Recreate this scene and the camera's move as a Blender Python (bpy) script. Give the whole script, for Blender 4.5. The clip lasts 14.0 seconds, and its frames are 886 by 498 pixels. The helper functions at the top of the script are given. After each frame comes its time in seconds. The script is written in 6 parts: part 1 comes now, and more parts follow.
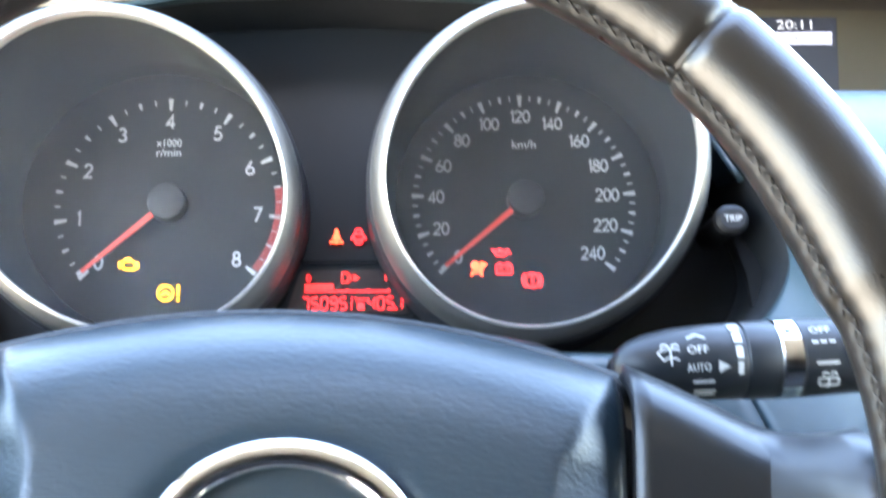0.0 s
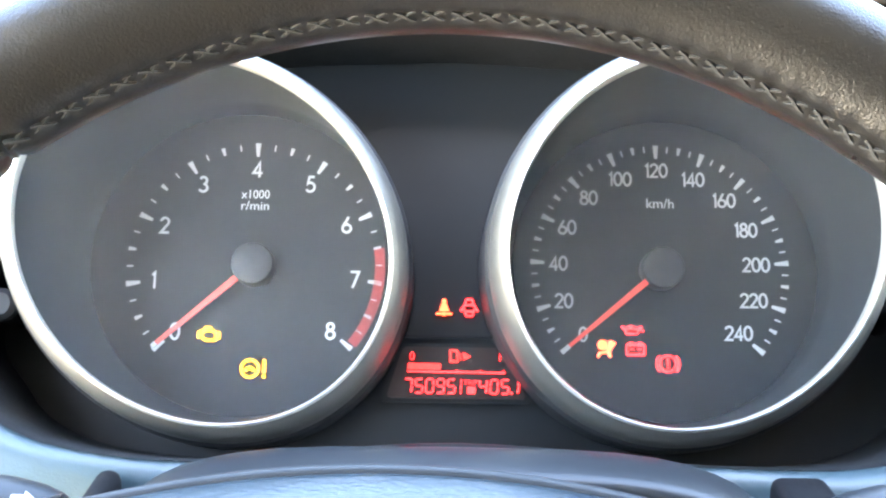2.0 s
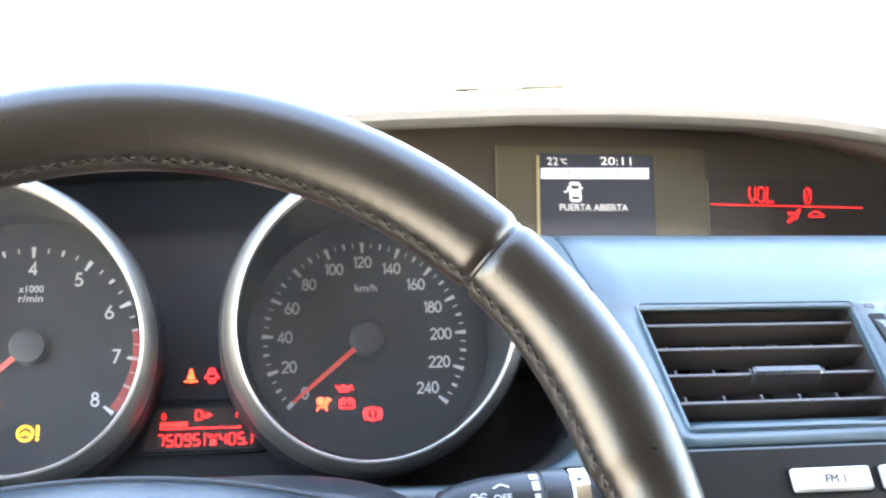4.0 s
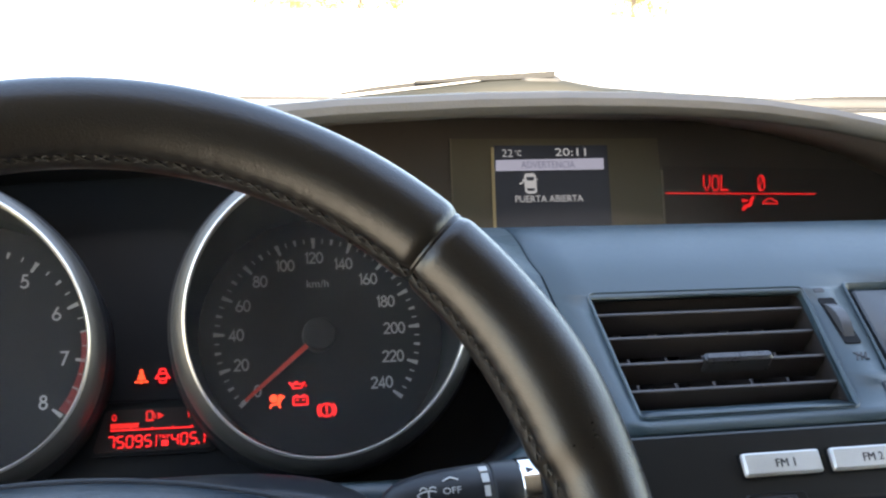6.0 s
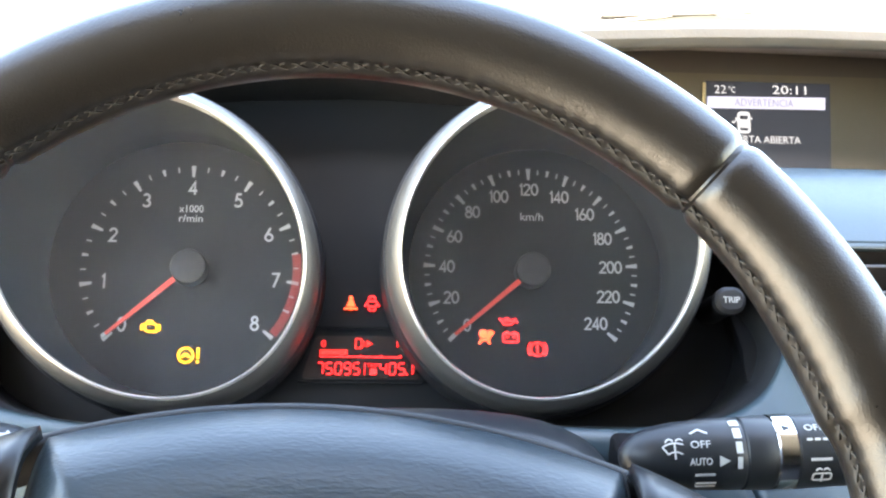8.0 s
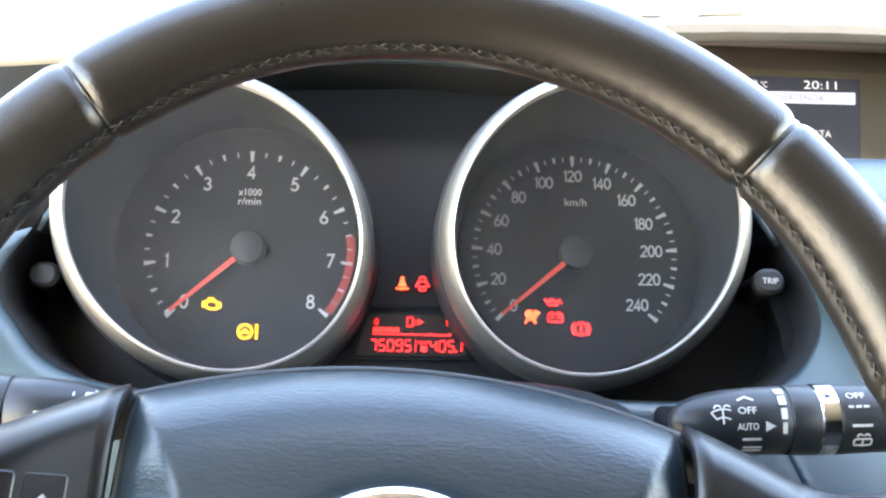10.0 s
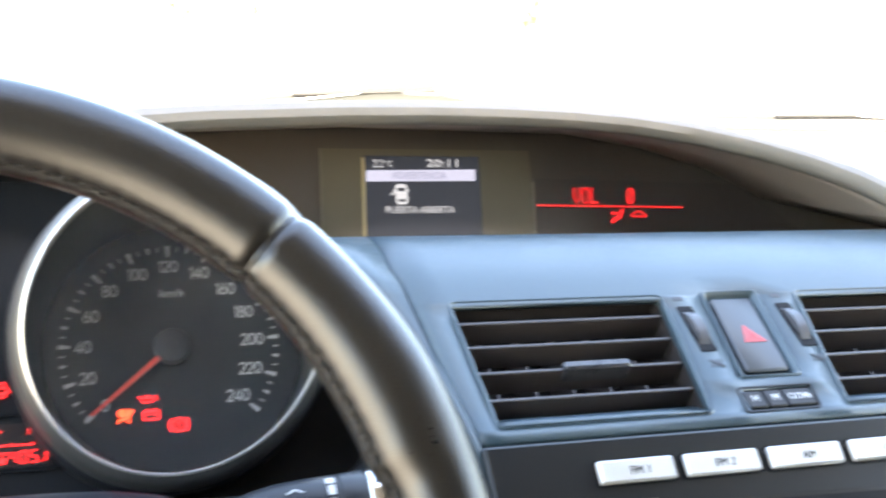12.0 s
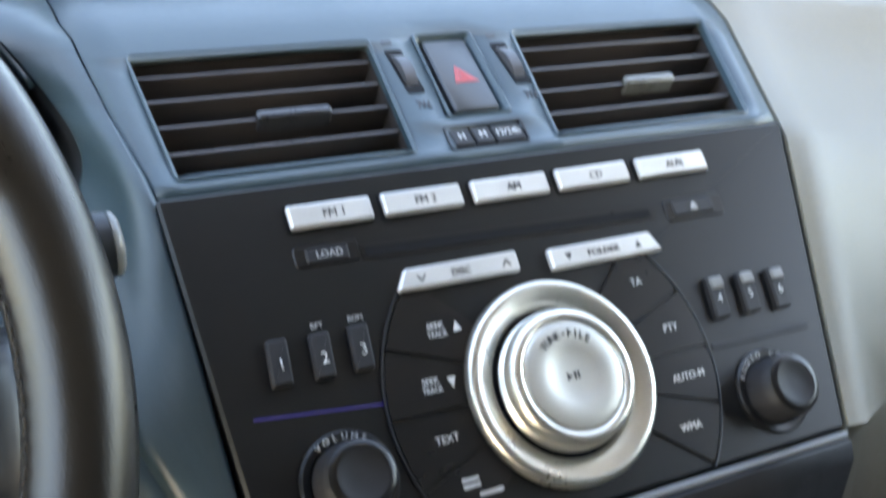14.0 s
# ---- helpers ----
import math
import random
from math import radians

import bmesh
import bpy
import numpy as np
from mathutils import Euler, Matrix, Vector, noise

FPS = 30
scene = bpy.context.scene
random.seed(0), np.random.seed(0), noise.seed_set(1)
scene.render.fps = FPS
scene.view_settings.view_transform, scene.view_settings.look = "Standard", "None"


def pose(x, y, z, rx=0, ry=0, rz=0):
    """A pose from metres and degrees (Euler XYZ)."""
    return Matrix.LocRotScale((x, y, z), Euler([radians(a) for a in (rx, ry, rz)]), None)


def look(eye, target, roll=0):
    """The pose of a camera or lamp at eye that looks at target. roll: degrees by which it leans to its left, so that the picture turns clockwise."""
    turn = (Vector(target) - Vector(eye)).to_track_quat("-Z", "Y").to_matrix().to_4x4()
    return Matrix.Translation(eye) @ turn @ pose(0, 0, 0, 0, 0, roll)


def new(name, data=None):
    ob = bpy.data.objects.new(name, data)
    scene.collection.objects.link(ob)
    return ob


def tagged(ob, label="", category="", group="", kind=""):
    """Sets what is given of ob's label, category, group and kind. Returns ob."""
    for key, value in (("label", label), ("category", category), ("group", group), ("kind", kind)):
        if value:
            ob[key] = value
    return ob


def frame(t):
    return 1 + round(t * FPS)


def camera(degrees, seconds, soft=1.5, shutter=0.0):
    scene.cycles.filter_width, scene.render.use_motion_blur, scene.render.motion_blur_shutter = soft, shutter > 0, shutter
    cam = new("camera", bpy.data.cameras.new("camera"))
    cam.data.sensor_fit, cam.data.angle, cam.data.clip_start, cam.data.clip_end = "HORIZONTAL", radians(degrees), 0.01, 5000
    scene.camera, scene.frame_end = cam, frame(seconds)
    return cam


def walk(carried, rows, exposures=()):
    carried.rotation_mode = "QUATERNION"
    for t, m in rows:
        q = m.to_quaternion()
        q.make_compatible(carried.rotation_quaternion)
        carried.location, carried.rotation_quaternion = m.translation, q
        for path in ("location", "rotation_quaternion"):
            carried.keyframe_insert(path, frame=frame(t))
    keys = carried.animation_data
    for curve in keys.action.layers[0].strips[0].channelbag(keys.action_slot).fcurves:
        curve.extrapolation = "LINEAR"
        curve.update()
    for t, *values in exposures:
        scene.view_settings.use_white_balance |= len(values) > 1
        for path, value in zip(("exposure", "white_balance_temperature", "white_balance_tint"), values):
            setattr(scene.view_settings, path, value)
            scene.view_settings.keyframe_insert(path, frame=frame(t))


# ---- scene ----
cam = camera(45.88, 14.0, soft=2.2, shutter=0.5)
PATH = [
    (0, (0.0154, 0.0480, 1.0240), (0.1311, 2.0045, 0.6257), 0.27),
    (0.3, (0.0053, 0.0593, 1.0280), (0.1198, 2.0246, 0.6752), 1.26),
    (0.5, (-0.0015, 0.0669, 1.0306), (0.0678, 2.0257, 0.6330), 1.42),
    (0.6, (-0.0040, 0.0780, 1.0400), (0.0474, 2.0296, 0.6058), 1.63),
    (0.8, (-0.0075, 0.0973, 1.0492), (0.0439, 2.0199, 0.5006), 1.66),
    (1, (-0.0110, 0.1166, 1.0586), (-0.0283, 2.0418, 0.5172), 1.83),
    (1.5, (-0.0122, 0.1196, 1.0561), (0.0511, 2.0420, 0.5081), 1.50),
    (2, (-0.0113, 0.1148, 1.0518), (0.0200, 2.0603, 0.5895), 1.17),
    (2.5, (-0.0081, 0.1127, 1.0599), (0.0054, 2.0522, 0.5718), 0.63),
    (3, (0.0194, 0.0747, 1.0374), (0.0119, 2.0376, 0.6542), 0.45),
    (3.3, (0.0167, 0.0374, 1.0519), (0.1652, 2.0006, 0.7000), 0.19),
    (3.5, (0.0181, 0.0236, 1.0596), (0.3033, 1.9738, 0.7197), 0.80),
    (3.7, (0.0210, 0.0065, 1.0664), (0.3579, 1.9590, 0.7937), 1.21),
    (5.8, (0.0323, 0.0050, 1.0649), (0.4472, 1.9427, 0.7943), 0.63),
    (6, (0.0335, 0.0060, 1.0653), (0.4464, 1.9430, 0.7866), 0.32),
    (6.2, (0.0296, 0.0086, 1.0597), (0.4085, 1.9526, 0.7816), 0.23),
    (6.5, (0.0136, 0.0152, 1.0548), (0.3333, 1.9625, 0.7292), 1.55),
    (7, (0.0081, 0.0198, 1.0554), (0.2396, 1.9774, 0.7180), 1.96),
    (7.5, (0.0087, 0.0292, 1.0543), (0.1800, 1.9853, 0.6745), 1.61),
    (8, (0.0024, 0.0353, 1.0563), (0.1477, 1.9913, 0.6652), 1.74),
    (8.2, (0.0026, 0.0343, 1.0560), (0.1620, 1.9920, 0.6845), 1.89),
    (8.5, (0.0028, 0.0328, 1.0555), (0.1587, 1.9932, 0.6918), 2.11),
    (8.7, (-0.0012, 0.0354, 1.0558), (0.1434, 1.9943, 0.6793), 2.12),
    (10.8, (-0.0157, 0.0049, 1.0475), (0.1019, 1.9623, 0.6541), 1.98),
    (11, (-0.0111, 0.0053, 1.0482), (0.1597, 1.9564, 0.6433), 1.71),
    (11.3, (0.0118, 0.0027, 1.0524), (0.3092, 1.9486, 0.6989), 1.93),
    (11.5, (0.0207, 0.0092, 1.0518), (0.4527, 1.9384, 0.7490), 2.22),
    (11.7, (0.0322, 0.0081, 1.0533), (0.5316, 1.9278, 0.7977), 1.62),
    (12, (0.0509, 0.0104, 1.0594), (0.6598, 1.9002, 0.8189), 1.18),
    (12.5, (0.0692, 0.0241, 1.0576), (0.7702, 1.8838, 0.8341), 0.47),
    (12.8, (0.0752, 0.0210, 1.0566), (0.7690, 1.8780, 0.8300), 0.51),
    (13, (0.0792, 0.0190, 1.0560), (0.8082, 1.8609, 0.7805), 0.54),
    (13.1, (0.0850, 0.0180, 1.0533), (0.8372, 1.8480, 0.7616), 0.72),
    (13.5, (0.0979, 0.0140, 1.0419), (0.9538, 1.7801, 0.6571), 0.24),
    (13.8, (0.1081, 0.0110, 1.0335), (0.9918, 1.7305, 0.5212), -0.18),
    (14, (0.1119, 0.0107, 1.0211), (0.9948, 1.7133, 0.4541), -1.15),
]
EXPOSURES = [(0.0, 5.4, 7100, 9), (0.7, 5.65, 7200, 7), (1.5, 5.85, 7300, 7), (3.3, 5.9, 7800, 9), (4.6, 4.2, 7850, 10), (6.3, 3.4, 7900, 10), (7.0, 4.1, 8150, 10), (8.0, 4.95, 8200, 10), (11.2, 5.1, 8000, 10), (12.0, 4.55, 7900, 10), (12.5, 3.9, 7700, 10), (13.0, 3.42, 7700, 8), (13.5, 3.4, 7700, 8), (14.0, 3.98, 8050, 9)]
walk(cam, [(t, look(eye, target, roll)) for t, eye, target, roll in PATH], EXPOSURES)

# ---- light: clear day, the sun high behind the car ----
SUN_AZ, SUN_EL = 168.0, 46.0
world = bpy.data.worlds.new("sky")
scene.world = world
world.use_nodes = True
wn = world.node_tree.nodes
sky = wn.new("ShaderNodeTexSky")
sky.sky_type, sky.sun_disc = "NISHITA", False
sky.sun_elevation, sky.sun_rotation = radians(SUN_EL), radians(SUN_AZ)
world.node_tree.links.new(sky.outputs[0], wn["Background"].inputs[0])
wn["Background"].inputs[1].default_value = 0.15
sun = bpy.data.lights.new("sun", "SUN")
sun.energy, sun.angle, sun.color = 4.5, radians(0.6), (1.0, 0.93, 0.82)
sd = Vector((math.sin(radians(SUN_AZ)) * math.cos(radians(SUN_EL)), math.cos(radians(SUN_AZ)) * math.cos(radians(SUN_EL)), math.sin(radians(SUN_EL))))
new("sun", sun).matrix_world = look(sd * 30, (0, 0, 0))


# ---- materials ----
def mat(name, color, rough=0.5, metal=0.0, var=0.12, scale=40.0, bump=0.0, bscale=600.0, spec=0.5, coat=0.0, rvar=0.08, bdist=0.001, wear=0.0, stretch=(1, 1, 1)):
    """A principled surface with colour and gloss that vary at two scales, and a fine relief."""
    m = bpy.data.materials.new(name)
    m.use_nodes = True
    nt = m.node_tree
    n, link = nt.nodes, nt.links.new
    b = n["Principled BSDF"]
    b.inputs["Metallic"].default_value = metal
    b.inputs["Specular IOR Level"].default_value = spec
    b.inputs["Coat Weight"].default_value = coat
    b.inputs["Coat Roughness"].default_value = 0.15
    tc, mp = n.new("ShaderNodeTexCoord"), n.new("ShaderNodeMapping")
    mp.inputs["Scale"].default_value = stretch
    link(tc.outputs["Object"], mp.inputs["Vector"])
    big, fine = n.new("ShaderNodeTexNoise"), n.new("ShaderNodeTexNoise")
    big.inputs["Scale"].default_value, big.inputs["Detail"].default_value = scale, 5
    fine.inputs["Scale"].default_value, fine.inputs["Detail"].default_value = scale * 14, 3
    for t in (big, fine):
        link(mp.outputs[0], t.inputs["Vector"])
    mixn = n.new("ShaderNodeMix")
    mixn.data_type = "FLOAT"
    mixn.inputs[0].default_value = 0.4
    link(big.outputs["Fac"], mixn.inputs[2])
    link(fine.outputs["Fac"], mixn.inputs[3])
    ramp = n.new("ShaderNodeValToRGB")
    e = ramp.color_ramp.elements
    e[0].position, e[1].position = 0.3, 0.7
    e[0].color = (*[c * (1 - var) for c in color], 1)
    e[1].color = (*[min(1, c * (1 + var)) for c in color], 1)
    link(mixn.outputs[0], ramp.inputs[0])
    link(ramp.outputs[0], b.inputs["Base Color"])
    rr = n.new("ShaderNodeMapRange")
    rr.inputs["To Min"].default_value, rr.inputs["To Max"].default_value = max(0.02, rough - rvar), min(1, rough + rvar)
    rr.inputs["From Min"].default_value, rr.inputs["From Max"].default_value = 0.3, 0.7
    link(mixn.outputs[0], rr.inputs["Value"])
    link(rr.outputs[0], b.inputs["Roughness"])
    if bump:
        relief, bp = n.new("ShaderNodeTexNoise"), n.new("ShaderNodeBump")
        relief.inputs["Scale"].default_value, relief.inputs["Detail"].default_value = bscale, 1.0
        relief.inputs["Distortion"].default_value = 0.6
        link(mp.outputs[0], relief.inputs["Vector"])
        bp.inputs["Strength"].default_value, bp.inputs["Distance"].default_value = bump, bdist
        link(relief.outputs["Fac"], bp.inputs["Height"])
        link(bp.outputs[0], b.inputs["Normal"])
    return m


def lit(name, color, strength):
    """A backlit sign or screen element."""
    m = bpy.data.materials.new(name)
    m.use_nodes = True
    b = m.node_tree.nodes["Principled BSDF"]
    b.inputs["Base Color"].default_value = (*[c * 0.03 + 0.005 for c in color], 1)
    b.inputs["Emission Color"].default_value = (*color, 1)
    b.inputs["Emission Strength"].default_value = strength
    return m


def glass(name, color=(1, 1, 1), rough=0.0):
    """A thin pane: clear, with a faint mirror on its face."""
    m = bpy.data.materials.new(name)
    m.use_nodes = True
    n, link = m.node_tree.nodes, m.node_tree.links.new
    clear, gloss, both = n.new("ShaderNodeBsdfTransparent"), n.new("ShaderNodeBsdfGlossy"), n.new("ShaderNodeMixShader")
    clear.inputs["Color"].default_value = (*color, 1)
    gloss.inputs["Roughness"].default_value = rough
    both.inputs[0].default_value = 0.03
    link(clear.outputs[0], both.inputs[1])
    link(gloss.outputs[0], both.inputs[2])
    link(both.outputs[0], n["Material Output"].inputs["Surface"])
    return m


def dusty(name, veil):
    """A matt-coated clear plastic cover: see-through, with an uneven pale veil painted in for glare."""
    m = bpy.data.materials.new(name)
    m.use_nodes = True
    n, link = m.node_tree.nodes, m.node_tree.links.new
    clear, pale, both, cloud, span, tc = (n.new("ShaderNode" + k) for k in ("BsdfTransparent", "BsdfDiffuse", "MixShader", "TexNoise", "MapRange", "TexCoord"))
    pale.inputs["Color"].default_value = (0.78, 0.78, 0.80, 1)
    cloud.inputs["Scale"].default_value, cloud.inputs["Detail"].default_value = 22.0, 6.0
    link(tc.outputs["Object"], cloud.inputs["Vector"])
    link(cloud.outputs["Fac"], span.inputs["Value"])
    span.inputs["From Min"].default_value, span.inputs["From Max"].default_value = 0.3, 0.7
    span.inputs["To Min"].default_value, span.inputs["To Max"].default_value = veil * 0.75, veil * 1.25
    link(span.outputs[0], both.inputs[0])
    link(clear.outputs[0], both.inputs[1])
    link(pale.outputs[0], both.inputs[2])
    link(both.outputs[0], n["Material Output"].inputs["Surface"])
    return m


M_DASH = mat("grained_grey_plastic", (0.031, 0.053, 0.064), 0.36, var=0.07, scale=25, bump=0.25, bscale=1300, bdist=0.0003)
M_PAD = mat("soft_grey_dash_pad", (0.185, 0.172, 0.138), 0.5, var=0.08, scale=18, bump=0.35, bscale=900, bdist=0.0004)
M_BROW = mat("brown_grey_visor_pad", (0.14, 0.122, 0.098), 0.6, var=0.08, scale=30, bump=0.5, bscale=700, bdist=0.0004)
M_DARK = mat("matt_black_plastic", (0.018, 0.018, 0.02), 0.55, var=0.08, spec=0.3, scale=60, bump=0.15, bscale=1500, bdist=0.0002)
M_BLACK = mat("deep_black_recess", (0.006, 0.006, 0.007), 0.7, var=0.2, spec=0.15)
M_FACE = mat("black_dial_face", (0.008, 0.009, 0.0105), 0.5, var=0.05, scale=120, spec=0.22)
M_COWL = mat("matt_charcoal_cowl", (0.016, 0.0168, 0.0185), 0.5, var=0.06, scale=60, spec=0.3, bump=0.1, bscale=1500, bdist=0.0002)
M_TUBE = mat("satin_black_tube", (0.012, 0.014, 0.016), 0.36, var=0.05, scale=60, spec=0.45, rvar=0.02)
M_GLOSS = mat("smoked_display_lens", (0.062, 0.050, 0.041), 0.36, var=0.03, scale=8, rvar=0.015)
M_RADIO = mat("satin_charcoal_plastic", (0.009, 0.009, 0.0095), 0.28, var=0.03, scale=12, spec=0.36, rvar=0.008)
M_PLATE = mat("matt_charcoal_faceplate", (0.006, 0.0062, 0.0064), 0.38, var=0.03, scale=14, spec=0.30, rvar=0.004)
M_CHROME = mat("satin_chrome", (0.76, 0.72, 0.66), 0.30, 0.82, var=0.01, scale=30, rvar=0.01)
# the gauge rings' outer slope: base colour darkened for the cabin it mirrors
M_CHROME_DIM = mat("darkened_satin_chrome", (0.15, 0.143, 0.132), 0.44, 0.7, var=0.04, scale=40, rvar=0.03)
M_BRIGHT = mat("polished_chrome", (0.85, 0.85, 0.86), 0.08, 1.0, var=0.03, scale=120, rvar=0.04)
M_SILVER = mat("silver_painted_plastic", (0.62, 0.62, 0.61), 0.38, 0.45, var=0.05, scale=70)
M_CAP = mat("grey_glossy_cap", (0.16, 0.16, 0.155), 0.32, var=0.06, scale=80)
M_KNOB = mat("spun_aluminium", (0.66, 0.64, 0.58), 0.3, 0.9, var=0.06, scale=50, rvar=0.05)
M_PLAY = mat("dull_silver_play_button", (0.46, 0.45, 0.41), 0.42, 0.45, var=0.04, scale=60, rvar=0.03)
M_LEATHER = mat("black_steering_wheel_leather", (0.012, 0.0102, 0.0085), 0.30, var=0.08, scale=30, bump=0.28, bscale=1700, bdist=0.0004, rvar=0.03)
M_AIRBAG = mat("grained_blue_black_airbag_cover", (0.011, 0.021, 0.029), 0.34, spec=0.5, var=0.05, scale=12, bump=0.24, bscale=640, bdist=0.0007, stretch=(0.5, 1.6, 1), rvar=0.03)
M_SPOKE = mat("satin_grey_spoke_plastic", (0.008, 0.009, 0.0105), 0.34, spec=0.40, var=0.04, scale=12, bump=0.1, bscale=1300, bdist=0.0002, rvar=0.02)
# dark colour for the hub's top edge, where it would mirror the cluster
M_DIMEDGE = mat("dark_edge_reflection", (0.018, 0.019, 0.021), 0.5, spec=0.3, var=0.05, scale=20, bump=0.1, bscale=1300, bdist=0.0002)
M_SHROUD = mat("dark_grey_shroud_plastic", (0.014, 0.016, 0.019), 0.40, spec=0.4, var=0.05, scale=12, bump=0.08, bscale=1300, bdist=0.0002, rvar=0.03)
M_STALK = mat("satin_dark_stalk_plastic", (0.013, 0.015, 0.018), 0.40, spec=0.32, var=0.05, scale=20, rvar=0.02)
M_UNDER = mat("dark_brown_visor_lining", (0.25, 0.200, 0.165), 0.6, var=0.1, scale=40)
M_HAZBTN = mat("dark_grey_button", (0.034, 0.038, 0.042), 0.4, var=0.08, scale=60)
M_THREAD = mat("grey_thread", (0.024, 0.0225, 0.021), 0.75, var=0.3, scale=300)
M_SLAT = mat("vent_slat_plastic", (0.045, 0.037, 0.035), 0.36, var=0.12, scale=80, spec=0.4)
M_DUCT = mat("brown_black_duct", (0.022, 0.017, 0.016), 0.7, var=0.15, scale=60, spec=0.2)
M_WHITE = mat("white_print", (0.58, 0.58, 0.57), 0.55, var=0.05, scale=200)
M_STALKPRINT = mat("greyed_white_print", (0.42, 0.42, 0.415), 0.55, var=0.08, scale=300)
M_DIAL = mat("pale_grey_dial_print", (0.36, 0.36, 0.355), 0.55, var=0.05, scale=200)
M_GREYPRINT = mat("grey_print", (0.4, 0.4, 0.4), 0.55, var=0.05, scale=200)
M_BLACKPRINT = mat("black_print", (0.018, 0.018, 0.02), 0.5, var=0.1, scale=200)
M_REDPRINT = mat("dull_red_print", (0.26, 0.028, 0.026), 0.5, var=0.1, scale=300)
M_NEEDLE = mat("orange_red_needle", (0.62, 0.055, 0.04), 0.4, var=0.05, scale=200)
M_HAZ = mat("red_hazard_triangle", (0.45, 0.05, 0.05), 0.4, var=0.06, scale=200)
M_METALDARK = mat("grey_painted_metal", (0.16, 0.165, 0.17), 0.4, var=0.1, scale=20)
M_TRIM = mat("grey_headliner", (0.14, 0.137, 0.130), 0.9, var=0.08, scale=60, bump=0.3, bscale=500)
M_DOOR = mat("dark_door_trim", (0.05, 0.05, 0.055), 0.6, var=0.1, scale=20, bump=0.2, bscale=800)
M_CARPET = mat("black_carpet", (0.02, 0.02, 0.022), 0.95, var=0.3, scale=120, bump=0.6, bscale=500)
M_GROUND = mat("pale_dry_ground", (0.5, 0.47, 0.41), 0.95, var=0.2, scale=0.35, bump=0.4, bscale=12, bdist=0.02)
M_LEAF = mat("yellow_green_leaves", (0.30, 0.31, 0.12), 0.6, var=0.35, scale=0.8)
M_BARK = mat("grey_brown_bark", (0.14, 0.11, 0.08), 0.9, var=0.3, scale=8, bump=0.8, bscale=20, bdist=0.02)
M_DRY = mat("dry_brown_shrub", (0.22, 0.17, 0.09), 0.8, var=0.4, scale=2)
M_PAINT = mat("grey_car_paint", (0.3, 0.31, 0.33), 0.25, 0.5, var=0.04, scale=3, coat=0.6)
M_SCUTTLE = mat("faded_black_scuttle_plastic", (0.014, 0.0145, 0.012), 0.65, spec=0.2, var=0.15, scale=15, bump=0.2, bscale=600)
M_RUBBER = mat("black_rubber", (0.012, 0.012, 0.012), 0.7, var=0.2, scale=60)
M_RED = lit("red_backlight", (1.0, 0.022, 0.028), 0.17)
M_REDDIM = lit("dim_red_backlight", (1.0, 0.03, 0.03), 0.10)
M_REDPANE = mat("smoked_red_pane", (0.052, 0.040, 0.034), 0.36, var=0.04, scale=8, rvar=0.015)
M_REDTEXT = lit("red_text_backlight", (1.0, 0.022, 0.03), 0.085)
M_REDLCD = mat("unlit_red_lcd", (0.017, 0.009, 0.0085), 0.4, var=0.1, scale=60)
M_AMBER = lit("amber_backlight", (1.0, 0.40, 0.01), 0.2)
M_LCDWHITE = lit("white_lcd", (0.8, 0.85, 1.0), 0.045)
M_LCDBAR = lit("pale_blue_lcd_bar", (0.62, 0.66, 0.95), 0.05)
M_LCDBACK = lit("blue_black_lcd_background", (0.3, 0.35, 0.55), 0.003)
M_BLUE = lit("dim_blue_light_line", (0.1, 0.08, 1.0), 0.012)
M_GLASS = glass("clear_glass")
# faint pale film that lifts the dials' blacks as glare would
M_LENS = dusty("veiled_clear_plastic", 0.0095)


# ---- building helpers ----
def finish(bm, name, material, smooth=40):
    me = bpy.data.meshes.new(name)
    bmesh.ops.recalc_face_normals(bm, faces=bm.faces)
    bm.to_mesh(me)
    bm.free()
    me.materials.append(material)
    if smooth:
        me.polygons.foreach_set("use_smooth", [True] * len(me.polygons))
        me.set_sharp_from_angle(angle=radians(smooth))
    return me


def thing(name, m, label, category, group="", kind=""):
    ob = new(name)
    ob.empty_display_size = 0.02
    ob.matrix_world = m
    return tagged(ob, label, category, group, kind)


def part(name, bm, material, parent, label="", smooth=40, m=None):
    ob = new(name, finish(bm, name, material, smooth) if isinstance(bm, bmesh.types.BMesh) else bm)
    ob.parent = parent
    if m is not None:
        ob.matrix_local = m
    return tagged(ob, label)


def solid(name, bm, material, label, category, kind="", group="", smooth=40):
    ob = new(name, finish(bm, name, material, smooth))
    return tagged(ob, label, category, group, kind)


def thick(ob, t, offset=-1.0):
    md = ob.modifiers.new("thickness", "SOLIDIFY")
    md.thickness, md.offset = t, offset
    return ob


def plane_at(x, y, z, recline):
    """A frame whose x runs right, y up the leaning face and z out of it towards the driver."""
    r = radians(recline)
    m = Matrix(((1, 0, 0, x), (0, math.sin(r), -math.cos(r), y), (0, math.cos(r), math.sin(r), z), (0, 0, 0, 1)))
    return m


def grid(bm, rows, close=False, skip=()):
    """Faces over rows of points."""
    vs = [[bm.verts.new(p) for p in row] for row in rows]
    for i in range(len(vs) - 1):
        w = len(vs[i])
        for j in range(w if close else w - 1):
            if (i, j) not in skip:
                k = (j + 1) % w
                bm.faces.new((vs[i][j], vs[i][k], vs[i + 1][k], vs[i + 1][j]))
    return vs


